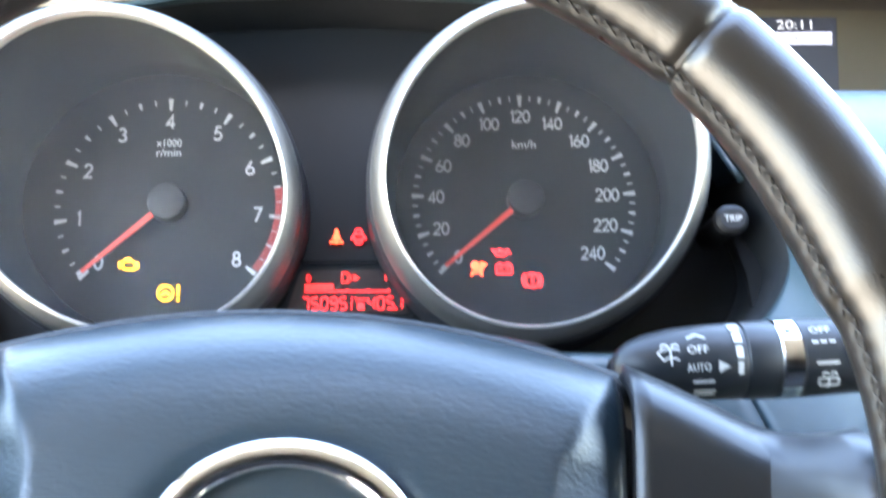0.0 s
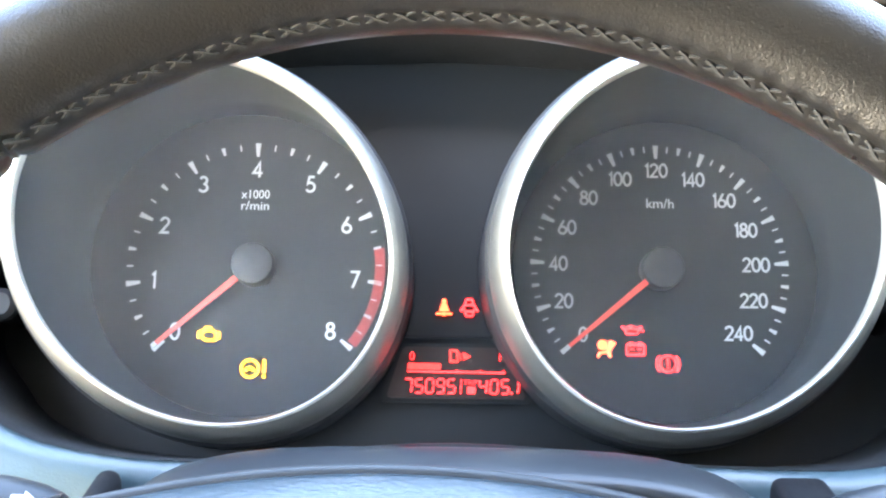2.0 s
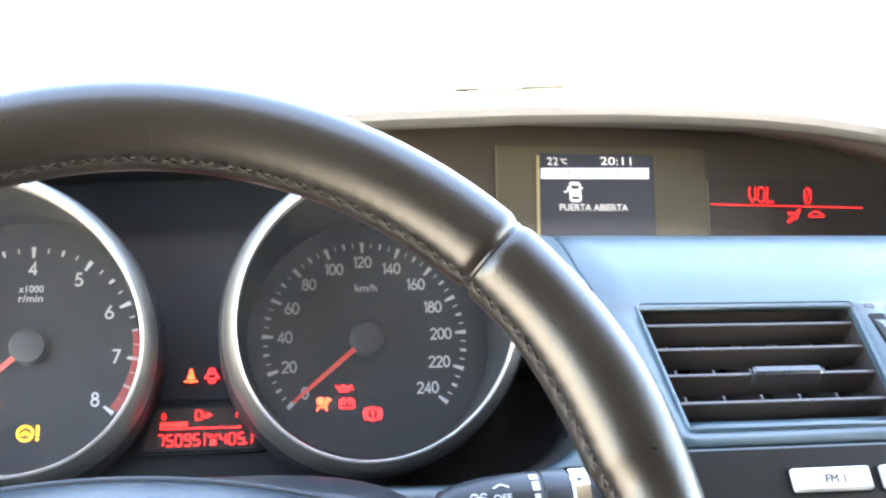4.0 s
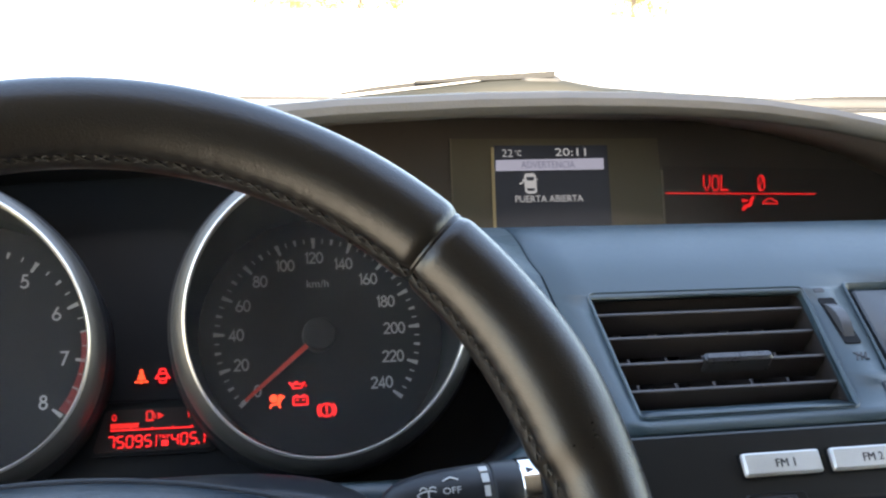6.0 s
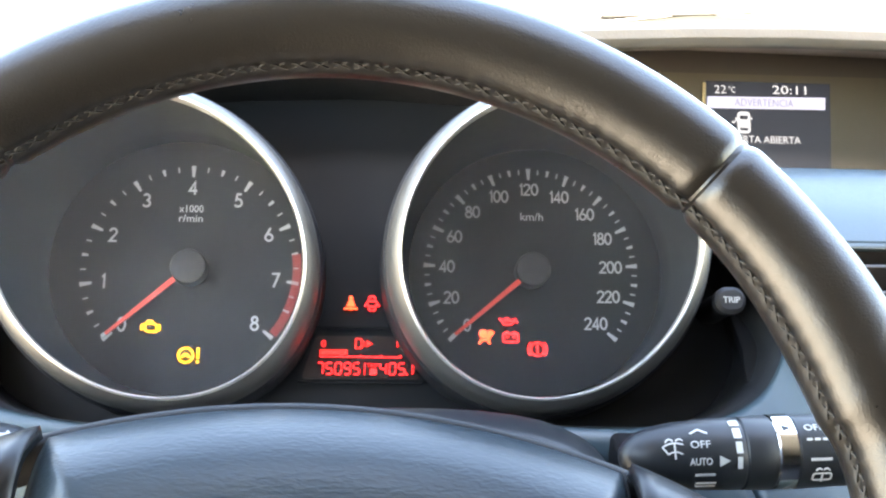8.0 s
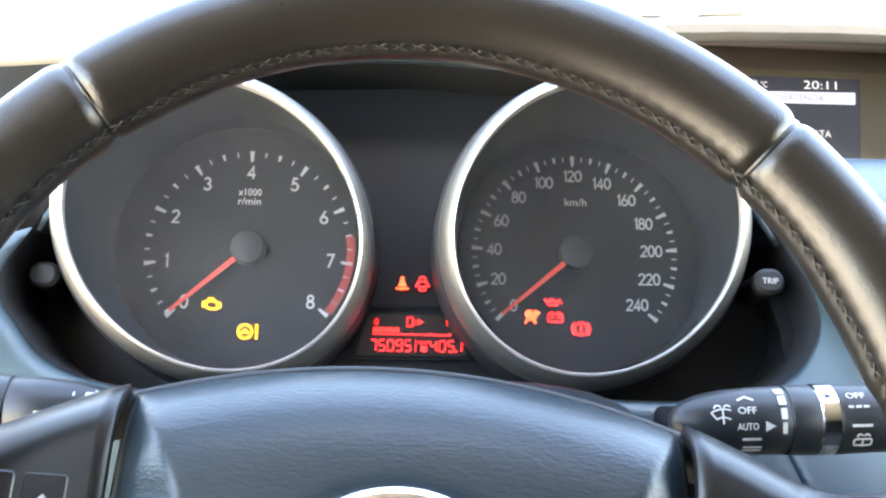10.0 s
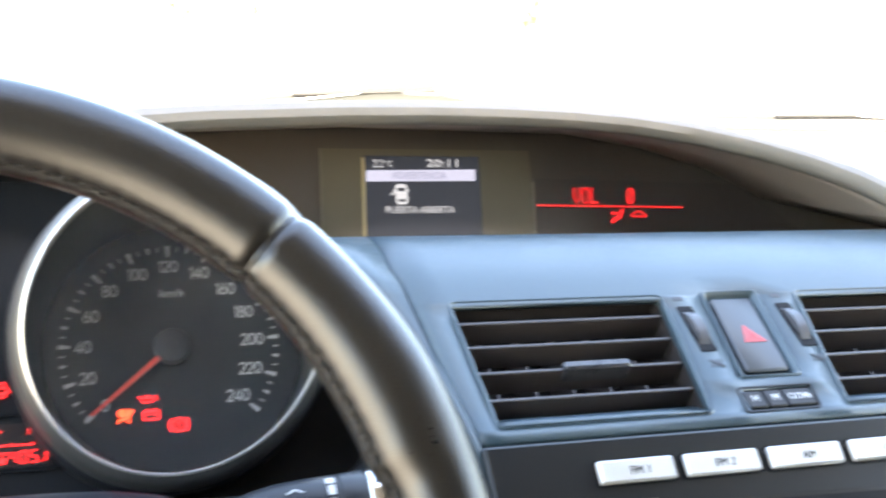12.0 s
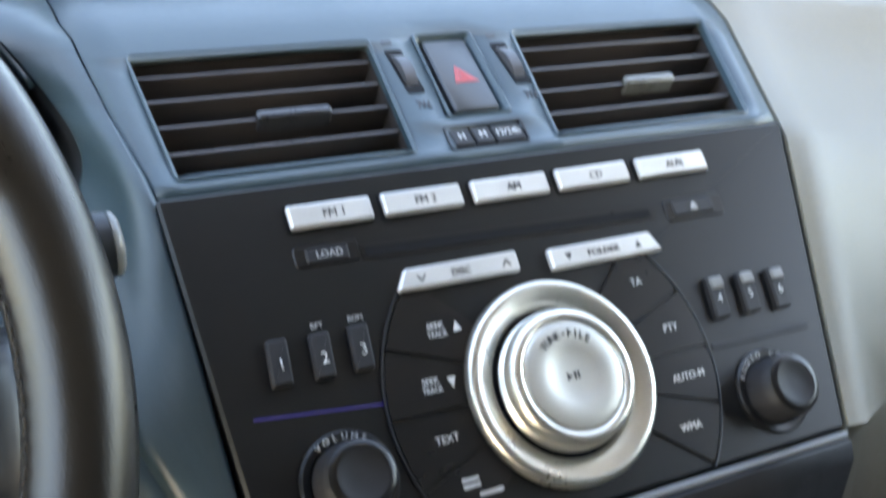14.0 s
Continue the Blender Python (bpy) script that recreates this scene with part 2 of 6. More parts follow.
def prism(bm, outline, z0, z1, inset=0.0):
    """A plate over an outline in x and y, with a chamfered upper rim."""
    n = len(outline)
    cx, cy = sum(p[0] for p in outline) / n, sum(p[1] for p in outline) / n
    rings = [[(x, y, z0) for x, y in outline]]
    if inset:
        h = inset if z1 > z0 else -inset
        rings.append([(x, y, z1 - h) for x, y in outline])
        small = []
        for i, (x, y) in enumerate(outline):
            ax, ay = outline[i - 1]
            bx, by = outline[(i + 1) % n]
            d = Vector((bx - ax, by - ay))
            d = d.normalized() if d.length > 1e-9 else Vector((1, 0))
            nx, ny = -d.y, d.x
            if (cx - x) * nx + (cy - y) * ny < 0:
                nx, ny = -nx, -ny
            small.append((x + nx * inset, y + ny * inset, z1))
        rings.append(small)
    else:
        rings.append([(x, y, z1) for x, y in outline])
    vs = [[bm.verts.new(p) for p in r] for r in rings]
    for a, b in zip(vs, vs[1:]):
        for i in range(n):
            bm.faces.new((a[i], a[(i + 1) % n], b[(i + 1) % n], b[i]))
    bm.faces.new(vs[-1])
    bm.faces.new(vs[0][::-1])
    return bm


def rrect(x0, x1, y0, y1, r, n=4):
    r = min(r, abs(x1 - x0) / 2.001, abs(y1 - y0) / 2.001)
    out = []
    for cx, cy, a in ((x1 - r, y1 - r, 0), (x0 + r, y1 - r, 90), (x0 + r, y0 + r, 180), (x1 - r, y0 + r, 270)):
        for k in range(n + 1):
            t = radians(a + 90 * k / n)
            out.append((cx + r * math.cos(t), cy + r * math.sin(t)))
    return out


def rquad(pts, r, n=3):
    """A four-sided outline with rounded corners."""
    out, m = [], len(pts)
    for i in range(m):
        p, a, b = Vector(pts[i]), Vector(pts[i - 1]), Vector(pts[(i + 1) % m])
        u, v = (a - p).normalized() * r, (b - p).normalized() * r
        for k in range(n + 1):
            t = k / n
            q = (p + u) * (1 - t) ** 2 + p * 2 * t * (1 - t) + (p + v) * t * t
            out.append((q.x, q.y))
    return out


def circle(cx, cy, r, n=32, ry=None):
    return [(cx + r * math.cos(2 * math.pi * i / n), cy + (ry or r) * math.sin(2 * math.pi * i / n)) for i in range(n)]


def lathe(bm, profile, n=48, cx=0.0, cy=0.0):
    """Turn a profile of (radius, height) about z."""
    rows = [[(cx + r * math.cos(2 * math.pi * i / n), cy + r * math.sin(2 * math.pi * i / n), z) for i in range(n)] for r, z in profile]
    vs = grid(bm, rows, close=True)
    if profile[0][0] < 0.004:
        bm.faces.new(vs[0][::-1])
    if profile[-1][0] < 0.004:
        bm.faces.new(vs[-1])
    return bm


def bar(bm, x0, y0, x1, y1, w, z0=0.0, z1=0.0003, w1=None):
    d = Vector((x1 - x0, y1 - y0)).normalized()
    nx, ny, w1 = -d.y / 2, d.x / 2, w if w1 is None else w1
    return prism(bm, [(x0 + nx * w, y0 + ny * w), (x0 - nx * w, y0 - ny * w), (x1 - nx * w1, y1 - ny * w1), (x1 + nx * w1, y1 + ny * w1)], z0, z1)


def arc(bm, cx, cy, r, w, a0, a1, z0=0.0, z1=0.0003, n=None):
    n = n or max(3, int(abs(a1 - a0) / 10))
    ang = [radians(a0 + (a1 - a0) * i / n) for i in range(n + 1)]
    for a, b in zip(ang, ang[1:]):
        q = [(cx + (r + s * w / 2) * math.cos(t), cy + (r + s * w / 2) * math.sin(t)) for t, s in ((a, -1), (a, 1), (b, 1), (b, -1))]
        prism(bm, q, z0, z1)
    return bm


def ribbon(bm, pts, w_, z0=0.0, z1=0.0003, closed=False):
    """A flat stroke of even width along a line of points."""
    n = len(pts)
    left, right = [], []
    for i, p in enumerate(pts):
        a = Vector(pts[i - 1] if i or closed else p)
        b = Vector(pts[(i + 1) % n] if i + 1 < n or closed else p)
        p = Vector(p)
        d0, d1 = (p - a), (b - p)
        d0 = d0.normalized() if d0.length > 1e-9 else d1.normalized()
        d1 = d1.normalized() if d1.length > 1e-9 else d0
        t = (d0 + d1).normalized() if (d0 + d1).length > 1e-6 else d0
        k = w_ / 2 / max(0.45, t.dot(d0))
        left.append(p + Vector((-t.y, t.x)) * k)
        right.append(p - Vector((-t.y, t.x)) * k)
    rows = [[(l.x, l.y, z0), (l.x, l.y, z1), (r.x, r.y, z1), (r.x, r.y, z0)] for l, r in zip(left, right)]
    vs = grid(bm, rows + [rows[0]] if closed else rows, close=True)
    if closed:
        bmesh.ops.remove_doubles(bm, verts=bm.verts, dist=1e-7)
    else:
        bm.faces.new(vs[0])
        bm.faces.new(vs[-1])
    return bm


def bow(cx, cy, rx, ry, a0, a1, n=14):
    return [(cx + rx * math.cos(radians(lerp(a0, a1, i / n))), cy + ry * math.sin(radians(lerp(a0, a1, i / n)))) for i in range(n + 1)]


WORDS = {}


def words(text, height, width=0.0, depth=0.00025):
    """A bmesh of written characters centred on the origin, of that capital height (and, where given, that width)."""
    if text not in WORDS:
        cu = bpy.data.curves.new("writing", "FONT")
        cu.body, cu.align_x, cu.align_y, cu.resolution_u = text, "CENTER", "CENTER", 3
        cu.offset = -0.010 if text.isdigit() else 0.0
        ob = bpy.data.objects.new("writing", cu)
        scene.collection.objects.link(ob)
        dg = bpy.context.evaluated_depsgraph_get()
        me = bpy.data.meshes.new_from_object(ob.evaluated_get(dg))
        bpy.data.objects.remove(ob)
        bpy.data.curves.remove(cu)
        WORDS[text] = me
    bm = bmesh.new()
    bm.from_mesh(WORDS[text])
    xs, ys = [v.co.x for v in bm.verts], [v.co.y for v in bm.verts]
    x0, x1, y0, y1 = min(xs), max(xs), min(ys), max(ys)
    k = height / (y1 - y0)
    kx = width / (x1 - x0) if width else k
    for v in bm.verts:
        v.co = ((v.co.x - (x0 + x1) / 2) * kx, (v.co.y - (y0 + y1) / 2) * k, 0)
    up = bmesh.ops.extrude_face_region(bm, geom=list(bm.faces))
    for v in up["geom"]:
        if isinstance(v, bmesh.types.BMVert):
            v.co.z += depth
    return bm


def write(text, height, material, parent, x, y, z=0.0, turn=0.0, width=0.0, name="lettering", label=""):
    return part(name, words(text, height, width), material, parent, label, 0, pose(x, y, z, 0, 0, turn))


def lerp(a, b, t):
    return a + (b - a) * t


def interp(x, xs, ys):
    return float(np.interp(x, xs, ys))


def smooth01(t):
    t = min(1.0, max(0.0, t))
    return t * t * (3 - 2 * t)


# ---- outdoors ----
bm = bmesh.new()
ys = [-60, -20, -6, 0, 4, 7, 12, 18, 26, 36, 42, 60, 120, 400, 1500]
zs = [0, 0, 0, 0, 0, 0.05, 0.6, 1.5, 2.7, 4.1, 4.5, 4.7, 5, 6, 10]
xs = [-1500, -300, -80, -40, -20, -10, -5, 0, 5, 10, 20, 40, 80, 300, 1500]
grid(bm, [[(x, y, z + (0.06 * math.sin(x * 0.7 + y) if y > 6 else 0)) for x in xs] for y, z in zip(ys, zs)])
solid("ground", bm, M_GROUND, "pale sunlit dry ground rising to a bank", "ground", "structure")


def leaf_clump(bm, c, r, count, size, rng, flat=0.8):
    for _ in range(count):
        d = Vector((rng.gauss(0, 1), rng.gauss(0, 1), rng.gauss(0, 1) * flat)).normalized() * r * rng.uniform(0.35, 1.0) ** 0.6
        p = Vector(c) + d
        u = Vector((rng.uniform(-1, 1), rng.uniform(-1, 1), rng.uniform(-1, 1))).normalized()
        v = u.cross(Vector((rng.uniform(-1, 1), rng.uniform(-1, 1), rng.uniform(-1, 1)))).normalized()
        s = size * rng.uniform(0.6, 1.3)
        bm.faces.new([bm.verts.new(q) for q in (p - u * s, p + v * s * 0.45, p + u * s, p - v * s * 0.45)])


def tree(x, y, z, height, spread, seed, leaf=0.16):
    rng = random.Random(seed)
    t = thing("tree", pose(x, y, z), "leafy yellow-green tree on the sunlit bank", "tree", "trees on the bank")
    bm = bmesh.new()
    lathe(bm, [(0.2, -0.3), (0.15, 0.4), (0.12, height * 0.4), (0.05, height * 0.8), (0.003, height * 0.9)], 9)
    for k in range(7):
        a, h0 = k * 2.4, height * (0.3 + 0.07 * k)
        e = Vector((math.cos(a), math.sin(a), 0.7)) * spread * 0.7
        side = Vector((-math.sin(a), math.cos(a), 0)) * 0.04
        rows = [[Vector((0, 0, h0)) + e * s + side * (1 - s) * c + Vector((0, 0, 0.04)) * (1 - s) * d for c, d in ((1, 0), (0, 1), (-1, 0), (0, -1))] for s in (0, 0.5, 1)]
        grid(bm, rows, close=True)
    part("trunk", bm, M_BARK, t)
    bm = bmesh.new()
    for k in range(16):
        a = rng.uniform(0, 6.28)
        rr = spread * rng.uniform(0.1, 0.9)
        leaf_clump(bm, (rr * math.cos(a), rr * math.sin(a), height * rng.uniform(0.18, 1.0)), spread * rng.uniform(0.25, 0.45), 130, leaf, rng)
    part("crown", bm, M_LEAF, t, smooth=0)
    return t


tree(3.6, 52.0, 4.6, 3.8, 2.3, 3)
tree(7.2, 54.0, 4.6, 3.0, 2.2, 5)
tree(21.5, 53.0, 5.2, 3.2, 2.4, 8)
tree(-11.0, 53.0, 4.6, 4.0, 2.4, 12)


def shrub(x, y, z, w, h, seed):
    rng = random.Random(seed)
    t = thing("shrub", pose(x, y, z), "low dry brown-green shrub beside the road", "shrub", "shrubs by the road")
    bm = bmesh.new()
    for k in range(14):
        leaf_clump(bm, (rng.uniform(-w, w), rng.uniform(-0.4, 0.4), h * rng.uniform(0.15, 0.8)), h * 0.3, 110, 0.07, rng)
    part("foliage", bm, M_DRY, t, smooth=0)
    bm = bmesh.new()
    for k in range(6):
        a = rng.uniform(0, 6.28)
        rows = [[(0.02 * (1 - s) * math.cos(q) + w * 0.6 * s * math.cos(a), 0.02 * (1 - s) * math.sin(q) + 0.3 * s * math.sin(a), h * 0.7 * s) for q in (0, 2.1, 4.2)] for s in (0, 0.5, 1)]
        grid(bm, rows, close=True)
    part("stem", bm, M_BARK, t)


shrub(7.9, 6.8, 0.0, 1.3, 1.25, 4)
shrub(9.4, 6.6, 0.0, 1.5, 1.5, 7)

# ---- the car's shell: floor, roof, sides, rear ----
XL, XR, XC = -0.40, 1.09, 0.345


def slab(name, material, label, category, p0, p1, bev=0.004):
    bm = bmesh.new()
    bmesh.ops.create_cube(bm, size=1.0)
    for v in bm.verts:
        v.co = [lerp(p0[i], p1[i], v.co[i] + 0.5) for i in range(3)]
    bmesh.ops.bevel(bm, geom=list(bm.edges), offset=bev, segments=2, affect="EDGES", profile=0.5)
    return solid(name, bm, material, label, category, "structure")


slab("floor", M_CARPET, "black carpeted car floor", "car floor", (XL, -2.3, 0.26), (XR, 1.0, 0.30))
slab("wall_front", M_DARK, "black bulkhead below the windscreen", "bulkhead", (XL, 1.0, 0.26), (XR, 1.05, 1.055))
# unseen full-height wall in place of a rear window, cuts light from behind
slab("wall_rear", M_DOOR, "unseen dark wall that keeps light out of the cabin's rear", "rear wall", (XL - 0.06, -2.34, 0.26), (XR + 0.06, -2.30, 1.44))
# sides: a lower door band, and a roof rail carried by pillars, with open window bands between them
slab("wall_right", M_DOOR, "dark door trim below the side windows", "door trim", (XR, -2.3, 0.26), (XR + 0.06, 1.04, 0.93))
slab("wall_left", M_DOOR, "dark sill and rear door trim beside the open door", "door trim", (XL - 0.06, -2.3, 0.26), (XL, -0.36, 0.93))
# rear quarters added without windows, out of view, to block fill light
slab("wall_left_rear", M_DOOR, "unseen dark side wall that keeps light out of the rear", "quarter trim", (XL - 0.06, -2.3, 0.93), (XL, -0.43, 1.44))
slab("wall_right_rear", M_DOOR, "unseen dark side wall that keeps light out of the rear", "quarter trim", (XR, -2.3, 0.93), (XR + 0.06, -0.43, 1.44))
slab("trim_sill", M_DOOR, "dark sill plate under the open door", "door sill", (XL - 0.06, -0.36, 0.26), (XL, 0.62, 0.40))
slab("wall_pillar", M_DOOR, "dark trim below the windscreen pillar", "pillar trim", (XL - 0.06, 0.62, 0.26), (XL, 1.04, 0.93))
bm = bmesh.new()
for x0, x1 in ((XL - 0.06, XL), (XR, XR + 0.06)):
    for y0, y1, y2, y3 in ((-0.42, -0.30, -0.36, -0.26),):
        vs = [(x0, y0, 0.93), (x1, y0, 0.93), (x1, y1, 0.93), (x0, y1, 0.93), (x0, y2, 1.42), (x1, y2, 1.42), (x1, y3, 1.42), (x0, y3, 1.42)]
        b = [bm.verts.new(v) for v in vs]
        for f in ((0, 1, 2, 3), (4, 5, 6, 7), (0, 1, 5, 4), (1, 2, 6, 5), (2, 3, 7, 6), (3, 0, 4, 7)):
            bm.faces.new([b[i] for i in f])
    # the windscreen pillar leans back from the scuttle to the roof
    vs = [(x0, 0.98, 0.93), (x1, 0.98, 0.93), (x1, 1.06, 0.93), (x0, 1.06, 0.93), (x0, 0.20, 1.42), (x1, 0.20, 1.42), (x1, 0.28, 1.42), (x0, 0.28, 1.42)]
    b = [bm.verts.new(v) for v in vs]
    for f in ((0, 1, 2, 3), (4, 5, 6, 7), (0, 1, 5, 4), (1, 2, 6, 5), (2, 3, 7, 6), (3, 0, 4, 7)):
        bm.faces.new([b[i] for i in f])
solid("trim", bm, M_TRIM, "grey trimmed roof pillars", "pillar trim", "structure")
bm = bmesh.new()
rows = []
for y in (0.24, 0.1, -0.3, -0.9, -1.6, -2.3):
    rows.append([(lerp(XL - 0.06, XR + 0.06, i / 12), y, 1.42 + 0.05 * math.sin(math.pi * i / 12) - 0.03 * max(0, (-1.2 - y))) for i in range(13)])
grid(bm, rows)
thick(solid("ceiling", bm, M_TRIM, "grey fabric headliner", "headliner", "structure"), 0.03, 1.0)

# windscreen
bm = bmesh.new()
rows = []
for k in range(7):
    t = k / 6
    rows.append([(lerp(XL - 0.02, XR + 0.02, i / 14), lerp(1.045, 0.25, t) + 0.05 * math.sin(math.pi * i / 14) * (1 - 0.5 * t), lerp(1.062, 1.425, t) + 0.02 * math.sin(math.pi * t)) for i in range(15)])
grid(bm, rows)
w = thing("window_1", pose(0, 0, 0), "clear raked windscreen in front of the dashboard", "windscreen", kind="structure")
p = part("pane", bm, M_GLASS, w)
p.visible_shadow = False
bm = bmesh.new()
rows = [[(lerp(XL - 0.02, XR + 0.02, i / 14), y + 0.05 * math.sin(math.pi * i / 14), z) for i in range(15)] for y, z in ((1.012, 1.0600), (1.024, 1.0700), (1.045, 1.066), (1.07, 1.06))]
grid(bm, rows)
thick(part("black_border", bm, M_RUBBER, w), 0.004)

# bonnet and wipers beyond the glass
bm = bmesh.new()
grid(bm, [[(lerp(-0.48, 1.17, i / 10), y, z + 0.02 * math.sin(math.pi * i / 10)) for i in range(11)] for y, z in ((1.12, 1.0), (1.25, 1.0), (1.6, 0.96), (1.95, 0.86), (2.1, 0.7), (2.12, 0.3))])
c = thing("bonnet", pose(0, 0, 0), "grey painted car bonnet seen past the windscreen", "bonnet")
thick(part("panel", bm, M_PAINT, c), 0.01)


def wiper(pivot, blade0, blade1, cap, label):
    """A slim arm from its pivot, with a rubber blade lying on the glass."""
    t = thing("windscreen_wiper", pose(0, 0, 0), label, "wiper", "windscreen wipers")

    def rod(p, q, sizes):
        bm = bmesh.new()
        rows = []
        for s, w_, h in sizes:
            c_ = Vector(p).lerp(Vector(q), s)
            rows.append([c_ + Vector((0, w_, 0)), c_ + Vector((0, w_, h)), c_ + Vector((0, -w_, h)), c_ + Vector((0, -w_, 0))])
        vs = grid(bm, rows, close=True)
        bm.faces.new(vs[0])
        bm.faces.new(vs[-1])
        return bm
    part("blade", rod(blade0, blade1, ((0, 0.003, 0.003), (0.2, 0.004, 0.005), (0.8, 0.004, 0.006), (1, 0.003, 0.004))), M_RUBBER, t)
    part("arm", rod(Vector(blade0).lerp(Vector(blade1), 0.45) + Vector((0, -0.004, 0.004)), pivot, ((0, 0.003, 0.003), (0.3, 0.004, 0.004), (0.7, 0.006, 0.006), (1, 0.010, 0.007))), M_RUBBER, t)
    bm = bmesh.new()
    prism(bm, rrect(-cap, cap, -0.012, 0.012, 0.008), -0.006, 0.003, 0.003)
    part("pivot_cap", bm, M_RUBBER, t, m=pose(pivot[0] - cap * 0.6, pivot[1], pivot[2] - 0.002, 15))
    bm = bmesh.new()
    lathe(bm, [(0.009, -0.03), (0.009, -0.002), (0.006, 0.001), (0.002, 0.002)], 20)
    part("pivot_post", bm, M_RUBBER, t, m=pose(pivot[0] + cap * 0.25, pivot[1], pivot[2] - 0.004, 15))


wiper((0.392, 1.118, 1.0925), (0.16, 1.125, 1.0715), (0.335, 1.122, 1.0915), 0.024, "grey wiper arm with black blade at rest on the windscreen")
wiper((1.125, 1.14, 1.0815), (0.70, 1.14, 1.0690), (1.02, 1.14, 1.0725), 0.022, "grey wiper arm lying low along the scuttle")
bm = bmesh.new()
HUMP = ((-0.42, 1.056), (-0.10, 1.058), (0.06, 1.061), (0.15, 1.068), (0.22, 1.0765), (0.28, 1.0840), (0.33, 1.0905), (0.36, 1.0918), (0.40, 1.0915), (0.425, 1.0870), (0.45, 1.0828), (0.50, 1.0798), (0.56, 1.0765), (0.66, 1.0715), (0.80, 1.0695), (0.95, 1.0700), (1.02, 1.0725), (1.07, 1.0780), (1.10, 1.0830), (1.14, 1.0885))
rows = []
for i in range(91):
    x = lerp(-0.42, 1.14, i / 90)
    z = interp(x, [p[0] for p in HUMP], [p[1] for p in HUMP])
    rows.append([(x, 1.088, 1.055), (x, 1.097, z - 0.010), (x, 1.108, z - 0.003), (x, 1.125, z), (x, 1.15, z - 0.003), (x, 1.19, 1.03)])
grid(bm, rows)
thick(solid("trim_scuttle", bm, M_SCUTTLE, "low grey plastic scuttle cover under the wipers", "scuttle", "structure"), 0.004)


# ---- dashboard ----
VENT = plane_at(0, 0.457, 0.976, 57)
RAD = plane_at(0, 0.379, 0.925, 35)
CLU = plane_at(0, 0.5, 0.95, 25)
DIS = plane_at(0, 0.686, 1.0265, 20)
WHL = plane_at(-0.0068, 0.2616, 0.9283, 27.66)

dash = thing("dashboard", pose(0, 0, 0), "grey grained plastic dashboard with a padded top", "dashboard")


def vent_yz(v):
    q = VENT @ Vector((0, v, 0))
    return q.y, q.z


# face of the centre: rows run down from the display shelf to the joint above the radio
TOPYZ = [(0.665, 0.980), (0.60, 0.991), (0.56, 0.9965), (0.538, 0.9995), (0.524, 1.0002), (0.512, 0.9990), (0.498, 0.9955), (0.484, 0.9905)]
VROWS = [0.016, 0.003, 0.0, -0.012, -0.024, -0.036, -0.053, -0.0605, -0.073, -0.0802]
C0 = [0.1815, 0.1992, 0.3068, 0.3310, 0.3605, 0.3846, 0.5036, 0.5190]
C1 = [0.1889, 0.2014, 0.2998, 0.3195, 0.3555, 0.3715, 0.4815, 0.4963]
CT = [0.1780, 0.1975, 0.3075, 0.3325, 0.3620, 0.3870, 0.5060, 0.5212]


def columns(v):
    if v >= 0:
        t = min(1, v / 0.049)
        return [lerp(a, b, t) for a, b in zip(C0, CT)]
    return [lerp(a, b, -v / 0.073) for a, b in zip(C0, C1)]


def centre_rows():
    rows = [[(x, y, z) for x in columns(0.049)] for y, z in TOPYZ]
    for v in VROWS:
        y, z = vent_yz(v)
        rows.append([(x, y, z) for x in columns(v)])
    return rows


nt_ = len(TOPYZ)
holes = {(nt_ + i, j) for i in range(2, 8) for j in (1, 5)} | {(nt_ + i, 3) for i in range(1, 6)} | {(nt_ + 7, 3)}
bm = bmesh.new()
grid(bm, centre_rows(), skip=holes)
thick(part("centre_panel", bm, M_DASH, dash, "blue-grey plastic centre panel round the vents"), 0.003)

# dark liner behind the joints
bm = bmesh.new()
rows = [[(x, y + 0.012, z - 0.010) for x in (0.165, 0.345, 0.53)] for y, z in TOPYZ[3:]]
for v in VROWS[:2]:
    y, z = vent_yz(v)
    rows.append([(x, y + 0.030, z - 0.030) for x in (0.165, 0.345, 0.53)])
for y, z in ((0.46, 0.93), (0.42, 0.88), (0.36, 0.80), (0.38, 0.70)):
    rows.append([(x, y, z) for x in (0.165, 0.345, 0.53)])
grid(bm, rows)
thick(part("liner", bm, M_BLACK, dash), 0.004)

# driver's side: from the binnacle's lip outwards to the joint with the centre panel
LIP = [(0, 0.0875, 0.036), (0.03, 0.0862, 0.036), (0.06, 0.0848, 0.036), (0.085, 0.0815, 0.035), (0.104, 0.0765, 0.034), (0.117, 0.0682, 0.034), (0.1265, 0.0580, 0.034), (0.1345, 0.0473, 0.034), (0.1420, 0.0363, 0.035), (0.1500, 0.0260, 0.036),
       (0.1578, 0.0122, 0.037), (0.1655, -0.0050, 0.042), (0.1706, -0.0190, 0.049), (0.1735, -0.0330, 0.051), (0.1705, -0.0450, 0.052), (0.1615, -0.0580, 0.052), (0.147, -0.0660, 0.052), (0.128, -0.0702, 0.052), (0.10, -0.0708, 0.050), (0.07, -0.0695, 0.048), (0.04, -0.066, 0.046), (0.0, -0.064, 0.045)]
LIP = LIP + [(-x * (1 - 0.055 * smooth01((-y - 0.02) / 0.03)), y + 0.003 * smooth01((x - 0.09) / 0.05) * smooth01((-y - 0.03) / 0.03), w_) for x, y, w_ in LIP[-2:0:-1]]


